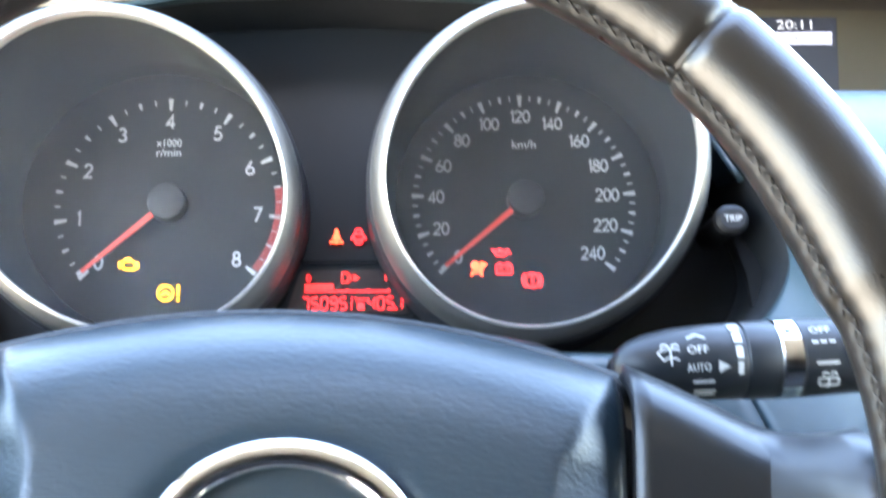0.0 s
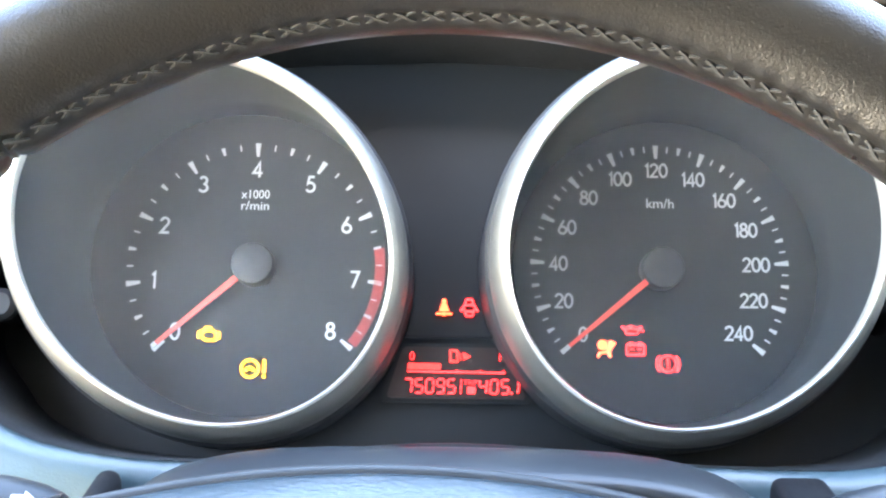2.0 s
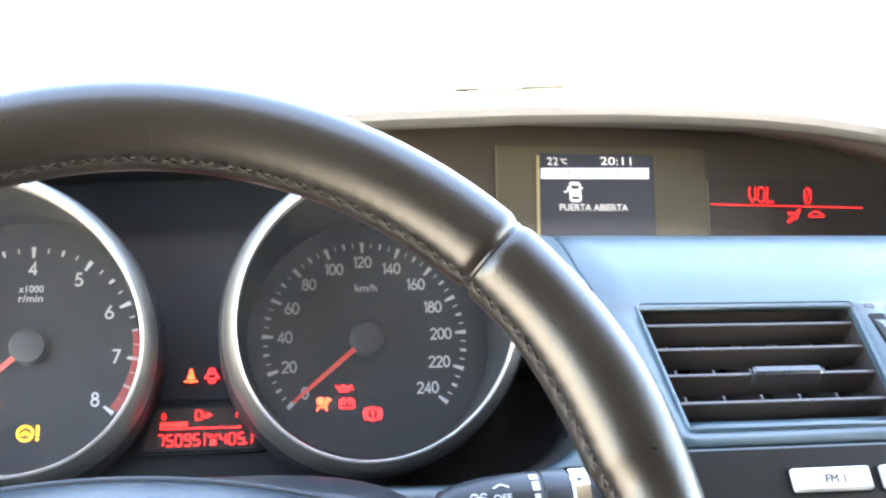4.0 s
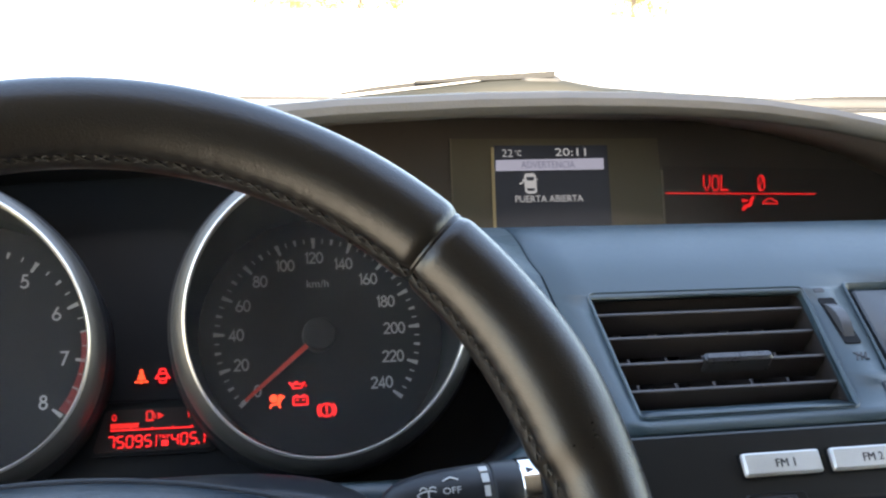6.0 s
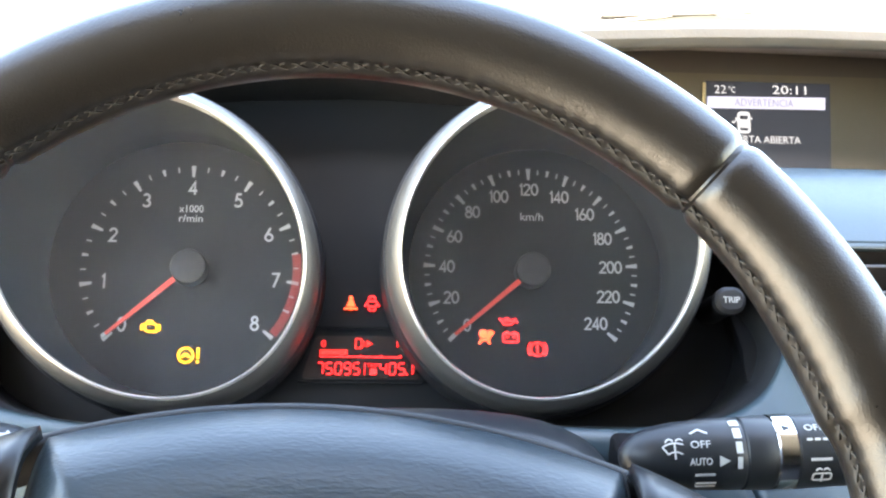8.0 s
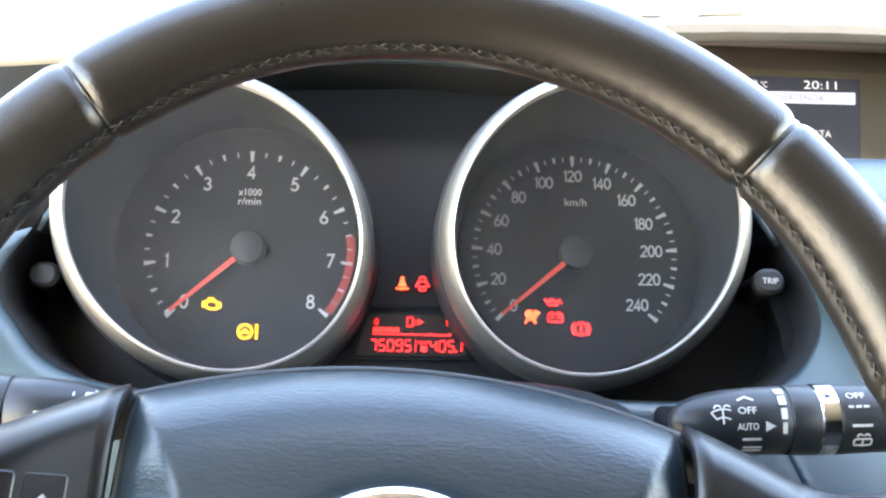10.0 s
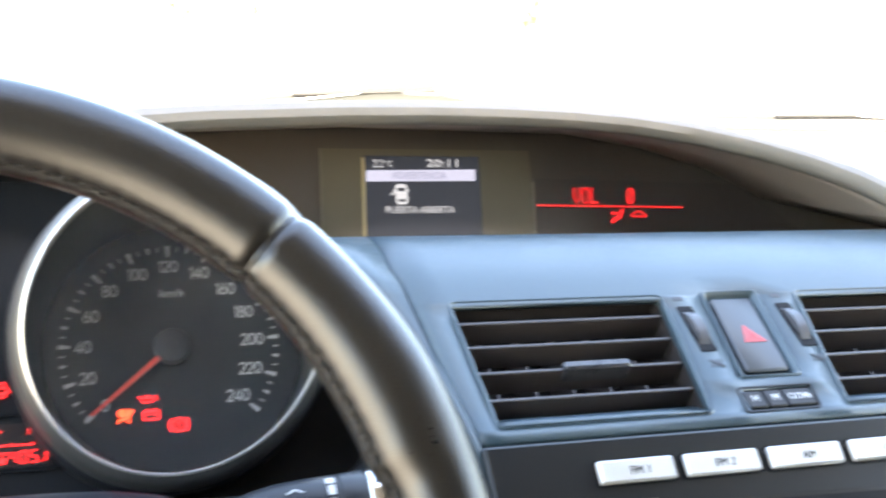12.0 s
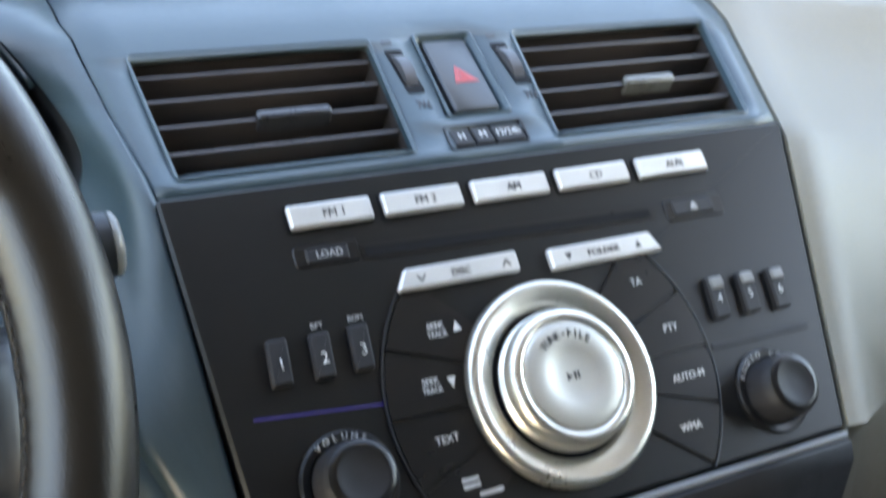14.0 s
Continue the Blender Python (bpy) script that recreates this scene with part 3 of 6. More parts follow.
def round_trip(pts, n):
    """A smooth closed curve through points."""
    out = []
    for i in range(len(pts)):
        p0, p1, p2, p3 = (Vector(pts[(i + k) % len(pts)]) for k in (-1, 0, 1, 2))
        for k in range(n):
            t = k / n
            out.append(tuple(0.5 * (2 * p1 + (p2 - p0) * t + (2 * p0 - 5 * p1 + 4 * p2 - p3) * t * t + (3 * p1 - p0 - 3 * p2 + p3) * t ** 3)))
    return out


LIP = round_trip(LIP, 3)


def face_y(z):
    """How far ahead the dashboard's face lies at a height."""
    return interp(z, [0.70, 0.80, 0.86, 0.925, 0.934, 0.976, 0.9955, 1.0, 1.02], [0.36, 0.345, 0.352, 0.382, 0.387, 0.457, 0.498, 0.524, 0.53])


lip3 = [CLU @ Vector(p) for p in LIP]
outer = []
for (x, y, w_), q in zip(LIP, lip3):
    if y > 0.0:
        outer.append(Vector((q.x * 0.98, q.y + 0.085, q.z - 0.022)))
        continue
    f = min(1, -y / 0.0105)
    a = math.atan2(y, x * 0.75)
    ca, sa = math.cos(a), math.sin(a)
    k = 1.0 / max(abs(ca), abs(sa) / 0.9)
    ox, oz = ca * k, sa * k
    Z = min(q.z, 0.985) + (oz * 0.26 if ox < 0 else -0.29 * oz * oz)
    X = (interp(Z, [0.80, 0.934, 0.976, 1.0], [0.1955, 0.1875, 0.1800, 0.1765]) if ox > 0.97 else ox * 0.1875) if ox > 0 else ox * 0.42
    Y = face_y(Z)
    if ox > 0.97 and Z < 0.934:
        Y = max(0.382 + 0.70 * (Z - 0.925), 0.2965)
    outer.append(Vector((q.x * 0.995, q.y + 0.085, q.z)).lerp(Vector((X, Y, Z)), f))
bm = bmesh.new()
rows = []
for s in (0, 0.03, 0.08, 0.3, 0.55, 0.8, 1.0):
    row = []
    for a, b in zip(lip3, outer):
        roll = 0.003 * math.sin(math.pi * min(1, s / 0.15)) if s < 0.15 else 0
        row.append(a.lerp(b, s) + Vector((0, -0.85, 0.5)) * roll)
    rows.append(row)
side_run = [i for i, (x, y, w_) in enumerate(LIP) if x > 0.14 and y < -0.0105]
grid(bm, rows, close=True, skip={(k, j) for k in range(len(rows)) for j in range(side_run[0] - 3, side_run[-1])})
thick(part("driver_panel", bm, M_DASH, dash, "blue-grey plastic panel round the instrument binnacle"), 0.003)
bm = bmesh.new()
def lip_at(v):
    """A point just outside the binnacle's lip, on its centre-panel side."""
    vs_ = [-0.036, -0.019, -0.005, 0.0122, 0.026, 0.0365, 0.049]
    low = Vector((0, 0, -0.27 * max(0.0, v - 0.020)))
    return low + CLU @ Vector((interp(v, vs_, [0.1740, 0.1712, 0.1661, 0.1584, 0.1506, 0.1426, 0.1345]), v, interp(v, vs_, [0.0505, 0.0485, 0.0415, 0.0365, 0.0355, 0.0345, 0.0335])))


def ruled(p, q):
    return [tuple(Vector(p).lerp(Vector(q), k)) for k in (0, 0.03, 0.5, 1)]


rows = [ruled((x0, y, z), (0.1768, y, z)) for (y, z), x0 in zip(TOPYZ[:5], (0.12, 0.12, 0.12, 0.126, 0.134))]
for (y, z), lv in zip(TOPYZ[5:], (0.0455, 0.0370, 0.0290)):
    rows.append(ruled(lip_at(lv), (0.1768, y, z)))
for v in (0.016, 0.008, 0.0, -0.008, -0.016, -0.024, -0.031):
    y, z = vent_yz(v)
    rows.append(ruled(lip_at(interp(v, [-0.031, 0.016], [-0.0095, 0.021])), (columns(v)[0] - 0.0012, y, z)))
for i in side_run:
    rows.append(ruled(lip3[i], outer[i]))
grid(bm, rows)
thick(part("driver_shelf", bm, M_DASH, dash), 0.003)

# padded top: from its front lip back to the windscreen
LX = [-0.46, -0.30, -0.20, -0.10, 0.0, 0.05, 0.10, 0.18, 0.24, 0.29, 0.334, 0.37, 0.41, 0.445, 0.472, 0.492, 0.5085, 0.518, 0.5228, 0.5375, 0.561, 0.60, 0.68, 0.80, 0.95, 1.09]
LY = [0.54, 0.55, 0.56, 0.57, 0.578, 0.585, 0.60, 0.615, 0.62, 0.622, 0.62, 0.615, 0.603, 0.585, 0.566, 0.547, 0.527, 0.511, 0.500, 0.485, 0.470, 0.455, 0.44, 0.43, 0.43, 0.44]
LZ = [1.020, 1.032, 1.040, 1.049, 1.056, 1.0595, 1.0640, 1.0680, 1.0695, 1.0693, 1.068, 1.0655, 1.0600, 1.0520, 1.0430, 1.0335, 1.0220, 1.0120, 1.004, 0.9955, 0.9865, 0.979, 0.975, 0.973, 0.968, 0.958]
bm = bmesh.new()
tt = [0, 0.02, 0.06, 0.14, 0.25, 0.4, 0.6, 0.8, 1.0]
fine_x = [lerp(LX[0], LX[-1], i / 110) for i in range(111)]


def top_point(x, t):
    y0, z0 = interp(x, LX, LY) + 0.003, interp(x, LX, LZ) - 0.0022
    y1 = 1.01 + 0.05 * math.sin(math.pi * (x - XL) / (XR - XL))
    z1 = interp(x, [0.38, 0.56], [1.066, 1.0575])
    y = lerp(y0, y1, t)
    rise = smooth01(t * 1.35) if z0 < 1.045 else smooth01(t)
    rise = lerp(rise, 1 - (1 - t) ** 3, smooth01((x - 0.52) / 0.06))
    z = lerp(z0, z1, rise) + 0.0025 * min(1, t / 0.06) * (1 - t)
    return (x, y, z)


grid(bm, [[top_point(x, t) for x in fine_x] for t in tt])
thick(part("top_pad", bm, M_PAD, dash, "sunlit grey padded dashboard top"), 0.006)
# brown-grey visor edge over the display
bm = bmesh.new()
vx = [lerp(0.0, 0.5220, i / 70) for i in range(71)]
rows = []
for back, dy, dz in ((1, 0.003, 0.0008), (0.5, 0.004, 0.0014), (0.12, 0.002, 0.0006), (0, 0.0005, -0.0007), (0, -0.0020, -0.0028), (0, -0.0024, -0.0052), (0, -0.0008, -0.0076), (0, 0.0030, -0.0092)):
    row = []
    for x in vx:
        b_ = back * interp(x, [0.0, 0.34, 0.43, 0.522], [0.016, 0.016, 0.005, 0.003])
        y0 = interp(x, LX, LY)
        px, py, pz = top_point(x, max(0.0, b_ - 0.003) / 0.44) if back else (x, y0, interp(x, LX, LZ))
        row.append((x, y0 + b_ + dy, pz + dz))
    rows.append(row)
grid(bm, rows)
thick(part("visor_edge", bm, M_BROW, dash, "brown-grey grained visor edge over the display"), 0.003, 1.0)
bm = bmesh.new()
rows = [[(x, interp(x, LX, LY) + 0.0025, interp(x, LX, LZ) - 0.0092) for x in vx]]
for s in (0.15, 0.5, 1.0):
    row = []
    for x in vx:
        q = DIS @ Vector((x, interp(x, [0.0, 0.08, 0.2, 0.36, 0.42, 0.47, 0.50, 0.52], [0.012, 0.024, 0.03, 0.028, 0.018, 0.003, -0.012, -0.022]), 0.0))
        row.append((x, lerp(interp(x, LX, LY) + 0.004, max(q.y, interp(x, LX, LY) + 0.02), s), lerp(interp(x, LX, LZ) - 0.0094, q.z, s)))
    rows.append(row)
grid(bm, rows)
thick(part("visor_lining", bm, M_UNDER, dash, "dark brown lining under the visor"), 0.002, 1.0)

# passenger's side face
SEAM = [(0.5228, 0.500, 1.004)]
for v in (0.016, 0.0, -0.02, -0.04, -0.06, -0.0802):
    y, z = vent_yz(v)
    SEAM.append((columns(v)[-1] + 0.003, y, z))
for v in (0.0, -0.03, -0.06, -0.1, -0.137):
    q = RAD @ Vector((interp(v, [-0.137, 0.011], [0.4612, 0.4953]), v, 0))
    SEAM.append((q.x, q.y, q.z))
SEAM += [(0.452, 0.315, 0.79), (0.45, 0.33, 0.70)]
bm = bmesh.new()
rows = []
for i, (x, y, z) in enumerate(SEAM):
    f = i / (len(SEAM) - 1)
    row = [(x, y + 0.012, z - 0.004)]
    for d in (0, 0.003, 0.008, 0.02, 0.045, 0.09, 0.16, 0.28, 0.45, 0.63):
        e = 1 - math.exp(-d / 0.07)
        X = min(XR, x + d + (0.52 - x) * e * 0.4)
        ty = lerp(interp(X, LX, LY), 0.36 + 0.0 * X, smooth01(f * 1.15))
        row.append((X, lerp(y, ty, e) - 0.010 * min(1, d / 0.01) * math.exp(-d / 0.06), lerp(z, lerp(interp(X, LX, LZ), z - 0.02, min(1, f * 5)), e) + 0.002 * min(1, d / 0.01)))
    rows.append(row)
grid(bm, rows)
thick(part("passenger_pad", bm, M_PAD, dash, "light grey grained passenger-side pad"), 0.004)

# lower console below the radio and below the driver's panel
bm = bmesh.new()
q0 = RAD @ Vector((0, -0.1395, 0))
rows = [[(x, y, z) for x in (0.195, 0.26, 0.33, 0.40, 0.4575)] for y, z in ((q0.y + 0.01, q0.z), (q0.y - 0.004, q0.z - 0.002), (q0.y - 0.006, q0.z - 0.01), (0.305, 0.74), (0.31, 0.55), (0.33, 0.31))]
grid(bm, rows)
thick(part("lower_console", bm, M_DARK, dash, "black plastic lower console"), 0.004)
bm = bmesh.new()
rows = [[(x, y, z) for x in (-0.40, -0.2, 0.0, 0.19)] for y, z in ((0.352, 0.72), (0.36, 0.60), (0.40, 0.45), (0.5, 0.35))]
grid(bm, rows)
thick(part("knee_panel", bm, M_DARK, dash, "dark plastic panel above the footwell"), 0.004)
bm = bmesh.new()
rows = [[(x, y, z) for x in (0.455, 0.7, XR)] for y, z in ((0.345, 0.71), (0.37, 0.60), (0.5, 0.45), (0.6, 0.35))]
grid(bm, rows)
thick(part("glovebox_panel", bm, M_DARK, dash), 0.004)
# silver strip along the bottom of the radio
bm = bmesh.new()
prism(bm, [(0.30, -0.1415), (0.4575, -0.1415), (0.4580, -0.1385), (0.30, -0.1385)], -0.01, 0.0015, 0.0008)
part("trim_strip", bm, M_METALDARK, dash, "thin grey trim strip", m=RAD)
# light sensor dome, and a dark strip for the windscreen-base gap, on the top pad
bm = bmesh.new()
lathe(bm, [(0.0155, 0), (0.0150, 0.0025), (0.0115, 0.0060), (0.006, 0.0082), (0.002, 0.0088)], 24)
s = thing("light_sensor", pose(0.73, 0.985, 1.0580), "small round light sensor dome on the dashboard top", "sensor")
part("dome", bm, M_METALDARK, s)
bm = bmesh.new()
lathe(bm, [(0.002, -0.002), (0.0185, -0.002), (0.0185, 0.0004), (0.0160, 0.0010)], 24)
part("base_ring", bm, M_DARK, s)
# added slotted strip that draws the dark gap line behind the pad
bm = bmesh.new()
prism(bm, rrect(-0.30, 0.30, -0.011, 0.011, 0.01), -0.002, 0.0014, 0.001)
d_ = thing("base_gap_strip", pose(0.765, 0.925, 1.0592), "slim dark strip standing in for the gap at the windscreen base", "grille")
part("frame", bm, M_DARK, d_)
slot_bm = bmesh.new()
prism(slot_bm, rrect(-0.29, 0.29, -0.0015, 0.0015, 0.001), 0, 0.001)
slot_me = finish(slot_bm, "slot", M_BLACK)
for k in range(4):
    part("slot", slot_me, None, d_, m=pose(0, -0.007 + 0.0047 * k, 0.0010))


# ---- air vents ----
def air_vent(left, right, tab0, tab1, label, bright):
    """left and right give an edge's x at a height on the panel."""
    v = thing("air_vent", VENT, label, "air vent", "centre air vents")
    top, bot = 0.0022, -0.0728
    rim = rquad([(left(top) - 0.0008, top), (left(bot) - 0.0008, bot), (right(bot) + 0.0008, bot), (right(top) + 0.0008, top)], 0.004, 4)
    cx, cy = (left(top) + right(bot)) / 2, (top + bot) / 2

    def ring(s, z):
        return [(cx + (x - cx) * (1 - s / 0.05), cy + (y - cy) * (1 - s / 0.036), z) for x, y in rim]
    bm = bmesh.new()
    grid(bm, [ring(-0.0008, -0.002), ring(-0.0008, 0.0002), ring(-0.0004, 0.0006), ring(0.0, 0.0002), ring(0.0006, -0.002), ring(0.001, -0.012)], close=True)
    part("frame", bm, M_DASH, v)
    bm = bmesh.new()
    vs = grid(bm, [ring(0.001, -0.004), ring(0.0015, -0.03), ring(0.004, -0.05)], close=True)
    bm.faces.new(vs[-1])
    part("duct", bm, M_DUCT, v)
    for k, y in enumerate((-0.0070, -0.0222, -0.0380, -0.0538)):
        bm = bmesh.new()
        x0, x1 = left(y) + 0.0008, right(y) - 0.0008
        sec = [(0.0006, -0.0045), (0.0010, -0.0050), (0.0009, -0.0085), (0.0002, -0.018), (-0.0006, -0.018), (-0.0009, -0.0085), (-0.0010, -0.0050), (-0.0006, -0.0045)]
        vs = grid(bm, [[(x, y + a, z) for a, z in sec] for x in (x0, x0 + (x1 - x0) / 2, x1)], close=True)
        bm.faces.new(vs[0])
        bm.faces.new(vs[-1])
        part("slat", bm, M_SLAT, v)
    for k in range(5):
        x = lerp(left(-0.03), right(-0.03), (k + 0.9) / 5.6)
        bm = bmesh.new()
        prism(bm, [(x - 0.0006, top - 0.002), (x + 0.0006, top - 0.002), (x - 0.0014, bot + 0.008), (x - 0.0026, bot + 0.008)], -0.04, -0.0205)
        part("vane", bm, M_SLAT, v)
    bm = bmesh.new()
    prism(bm, rrect(tab0, tab1, -0.0406, -0.0355, 0.0018), -0.010, -0.0014, 0.0012)
    part("tab", bm, bright, v, "grey sliding vent tab")
    bm = bmesh.new()
    yb = -0.0600
    grid(bm, [[(lerp(left(y), right(y), f), y, z) for f in (0, 0.25, 0.5, 0.75, 1)] for y, z in ((yb + 0.001, -0.016), (yb - 0.0008, -0.0105), (bot + 0.001, -0.0010))])
    thick(part("sill", bm, M_DASH, v), 0.001)
    return v


# one grey tab plastic in two tones: shaded left, lit right, painted in
M_TAB_SHADED = mat("vent_tab_shaded", (0.034, 0.034, 0.038), 0.3, var=0.08, scale=90)
M_TAB_LIT = mat("vent_tab_lit", (0.13, 0.13, 0.12), 0.3, var=0.08, scale=90)
air_vent(lambda v: interp(v, [-0.073, 0], [C1[1], C0[1]]), lambda v: interp(v, [-0.073, 0], [C1[2], C0[2]]), 0.2425, 0.2755, "black slatted air vent with a grey tab in the centre panel", M_TAB_SHADED)
air_vent(lambda v: interp(v, [-0.073, 0], [C1[5], C0[5]]), lambda v: interp(v, [-0.073, 0], [C1[6], C0[6]]), 0.4300, 0.4600, "black slatted air vent beside the hazard switch, tab coloured as lit", M_TAB_LIT)

# hazard switch in its recess
hz = thing("hazard_switch", VENT, "dark grey hazard switch with a red triangle", "switch")
rim = [(0.3310, 0.0030), (0.3255, -0.0530), (0.3555, -0.0530), (0.3605, 0.0030)]


def shrink(q, s, z, cxy=(0.3432, -0.025)):
    return [(cxy[0] + (x - cxy[0]) * (1 - s / 0.0145), cxy[1] + (y - cxy[1]) * (1 - s / 0.028), z) for x, y in q]


bm = bmesh.new()
rq = rquad(rim, 0.002, 3)
grid(bm, [shrink(rq, -0.0012, -0.003), shrink(rq, -0.0012, 0.0004), shrink(rq, -0.0004, 0.0009), shrink(rq, 0.0004, 0.0002), shrink(rq, 0.0028, -0.004), shrink(rq, 0.0030, -0.012)], close=True)
part("bezel", bm, M_DASH, hz)
bm = bmesh.new()
rows = [shrink(rq, 0.0034, -0.012), shrink(rq, 0.0034, -0.0012), shrink(rq, 0.0042, -0.0004)]
vs = grid(bm, rows, close=True)
bm.faces.new(vs[-1])
part("button", bm, M_HAZBTN, hz, "dark grey rocker button")
bm = bmesh.new()
tri_ = [Vector((0.3385, -0.0310)), Vector((0.3496, -0.0310)), Vector((0.3424, -0.0205))]
mid_ = sum(tri_, Vector((0, 0))) / 3
for f, w_ in ((0.94, 0.0010), (0.58, 0.0009), (0.22, 0.0007)):
    ribbon(bm, [tuple(mid_ + (p - mid_) * f) for p in tri_], w_, -0.0004, -0.0001, True)
part("triangle", bm, M_HAZ, hz, "red warning triangle")

# thumbwheels beside the vents
M_WHEELRIB = mat("ribbed_black_plastic", (0.05, 0.05, 0.055), 0.4, var=0.1, scale=100)


def thumbwheel(x0, x1, lab):
    w = thing("vent_thumbwheel", VENT @ pose((x0 + x1) / 2, -0.0212, -0.0125), lab, "thumbwheel", "vent thumbwheels")
    bm = bmesh.new()
    prism(bm, rrect(-0.0042, 0.0042, -0.0150, 0.0150, 0.001), 0.0124, 0.0131)
    part("slot", bm, M_BLACK, w)
    bm = bmesh.new()
    n = 64
    rows = []
    for hx, rr in ((-0.0030, 0.0150), (-0.0027, 0.0166), (0.0027, 0.0166), (0.0030, 0.0150)):
        rows.append([(hx, (rr + (0.0004 if i % 2 else 0)) * math.cos(2 * math.pi * i / n), (rr + (0.0004 if i % 2 else 0)) * math.sin(2 * math.pi * i / n)) for i in range(n)])
    vs = grid(bm, rows, close=True)
    bm.faces.new(vs[0])
    bm.faces.new(vs[-1])
    part("wheel", bm, M_WHEELRIB, w, "ribbed wheel")
    bm = bmesh.new()
    prism(bm, rrect(-0.003, 0.002, 0.0195, 0.0222, 0.0004), 0.0120, 0.0128)
    part("closed_mark", bm, M_BLACKPRINT, w)
    bm = bmesh.new()
    for k in range(3):
        bar(bm, -0.003 + 0.0022 * k, -0.0250, -0.0012 + 0.0022 * k, -0.0205, 0.0009, 0.0120, 0.0128)
    bar(bm, -0.0032, -0.0205, 0.0032, -0.0250, 0.0006, 0.0120, 0.0129)
    part("open_mark", bm, M_BLACKPRINT, w)


thumbwheel(0.3135, 0.3190, "ribbed black vent thumbwheel beside the hazard switch")
thumbwheel(0.3685, 0.3750, "ribbed black vent thumbwheel beside the hazard switch")

# clock buttons
ck = thing("clock_buttons", VENT, "row of three small black clock setting buttons", "buttons")
bm = bmesh.new()
prism(bm, [(0.3185, -0.0612), (0.3560, -0.0612), (0.3545, -0.0735), (0.3168, -0.0735)][::-1], -0.010, -0.0035)
part("tray", bm, M_BLACK, ck)
bm = bmesh.new()
fr = rquad([(0.3186, -0.0600), (0.3168, -0.0737), (0.3552, -0.0737), (0.3572, -0.0600)], 0.002, 3)
c_ = (0.337, -0.0668)


def frr(s, z):
    return [(c_[0] + (x - c_[0]) * (1 - s / 0.0185), c_[1] + (y - c_[1]) * (1 - s / 0.0067), z) for x, y in fr]


grid(bm, [frr(-0.0005, -0.002), frr(-0.0005, 0.0005), frr(0.0002, 0.0005), frr(0.0010, -0.004)], close=True)
part("frame", bm, M_DARK, ck)
for x0, x1, tx in ((0.3195, 0.3292, "H"), (0.3302, 0.3392, "M"), (0.3402, 0.3548, "12/24h")):
    bm = bmesh.new()
    prism(bm, rrect(x0, x1, -0.0718, -0.0622, 0.0008), -0.004, 0.0006, 0.0006)
    b = part("button", bm, M_DARK, ck)
    write(tx, 0.0034, M_WHITE, b, (x0 + x1) / 2, -0.0668, 0.0006, width=0.0115 if len(tx) > 2 else 0.0)


# ---- car radio ----
radio = thing("car_radio", RAD, "black car radio with silver buttons and a large round dial", "car radio")
out = rquad([(0.1893, 0.0098), (0.1988, -0.137), (0.4590, -0.137), (0.4926, 0.0098)], 0.002, 3)
bm = bmesh.new()
prism(bm, out, -0.02, 0.0, 0.0012)
part("faceplate", bm, M_PLATE, radio, "satin charcoal faceplate")


def key(x0, x1, y0, y1, h, material, name="button", slant=0.0, label="", cut=0.0):
    """A raised key with a rounded top; slant shifts its lower edge, cut bevels one outer corner."""
    pts = [(x0, y1), (x0 + slant - max(0, -cut), y0), (x1 + slant + max(0, cut), y0), (x1, y1)]
    bm = bmesh.new()
    prism(bm, rquad(pts, 0.0012, 3), -0.001, h, min(0.0009, h * 0.6))
    return part(name, bm, material, radio, label)


for x0, x1, tx in ((0.2354, 0.2695, "FM 1"), (0.2745, 0.3094, "FM 2"), (0.3147, 0.3508, "AM"), (0.3560, 0.3928, "CD"), (0.3985, 0.4368, "AUX")):
    bm = bmesh.new()
    prism(bm, rrect(x0 - 0.0012, x1 + 0.0012, -0.0108, 0.0006, 0.0015), -0.0002, 0.0003)
    part("gap", bm, M_BLACK, radio)
    k = key(x0, x1, -0.0098, -0.0004, 0.0028, M_SILVER, slant=0.0003, label="silver band button")
    write(tx, 0.0033, M_BLACKPRINT, k, (x0 + x1) / 2 + 0.001, -0.0052, 0.0028)
# disc slot with its tongues and the two small keys at its ends
bm = bmesh.new()
prism(bm, rquad([(0.2610, -0.0190), (0.2612, -0.0255), (0.4000, -0.0290), (0.4000, -0.0225)], 0.001, 2), -0.0003, 0.0003)
part("slot_surround", bm, M_RADIO, radio)
bm = bmesh.new()
prism(bm, rquad([(0.2625, -0.0205), (0.2626, -0.0245), (0.3975, -0.0276), (0.3975, -0.0238)], 0.0006, 2), 0.0, 0.0006)
part("disc_slot", bm, M_BLACK, radio, "dark disc slot")
bm = bmesh.new()
prism(bm, rrect(0.2340, 0.2605, -0.0250, -0.0165, 0.002), -0.0005, 0.0006, 0.0005)
part("key_surround", bm, M_RADIO, radio)
k = key(0.2385, 0.2560, -0.0240, -0.0178, 0.0014, M_DARK)
write("LOAD", 0.0028, M_GREYPRINT, k, 0.2480, -0.0208, 0.0014)
bm = bmesh.new()
prism(bm, rrect(0.4060, 0.4385, -0.0315, -0.0210, 0.002), -0.0005, 0.0006, 0.0005)
part("key_surround", bm, M_RADIO, radio)
k = key(0.4100, 0.4330, -0.0296, -0.0222, 0.0014, M_DARK)
bm = bmesh.new()
prism(bm, [(0.4195, -0.0262), (0.4235, -0.0262), (0.4215, -0.0240)], 0.0014, 0.0017)
bar(bm, 0.4195, -0.0271, 0.4235, -0.0271, 0.0007, 0.0014, 0.0017)
part("eject_mark", bm, M_GREYPRINT, k)
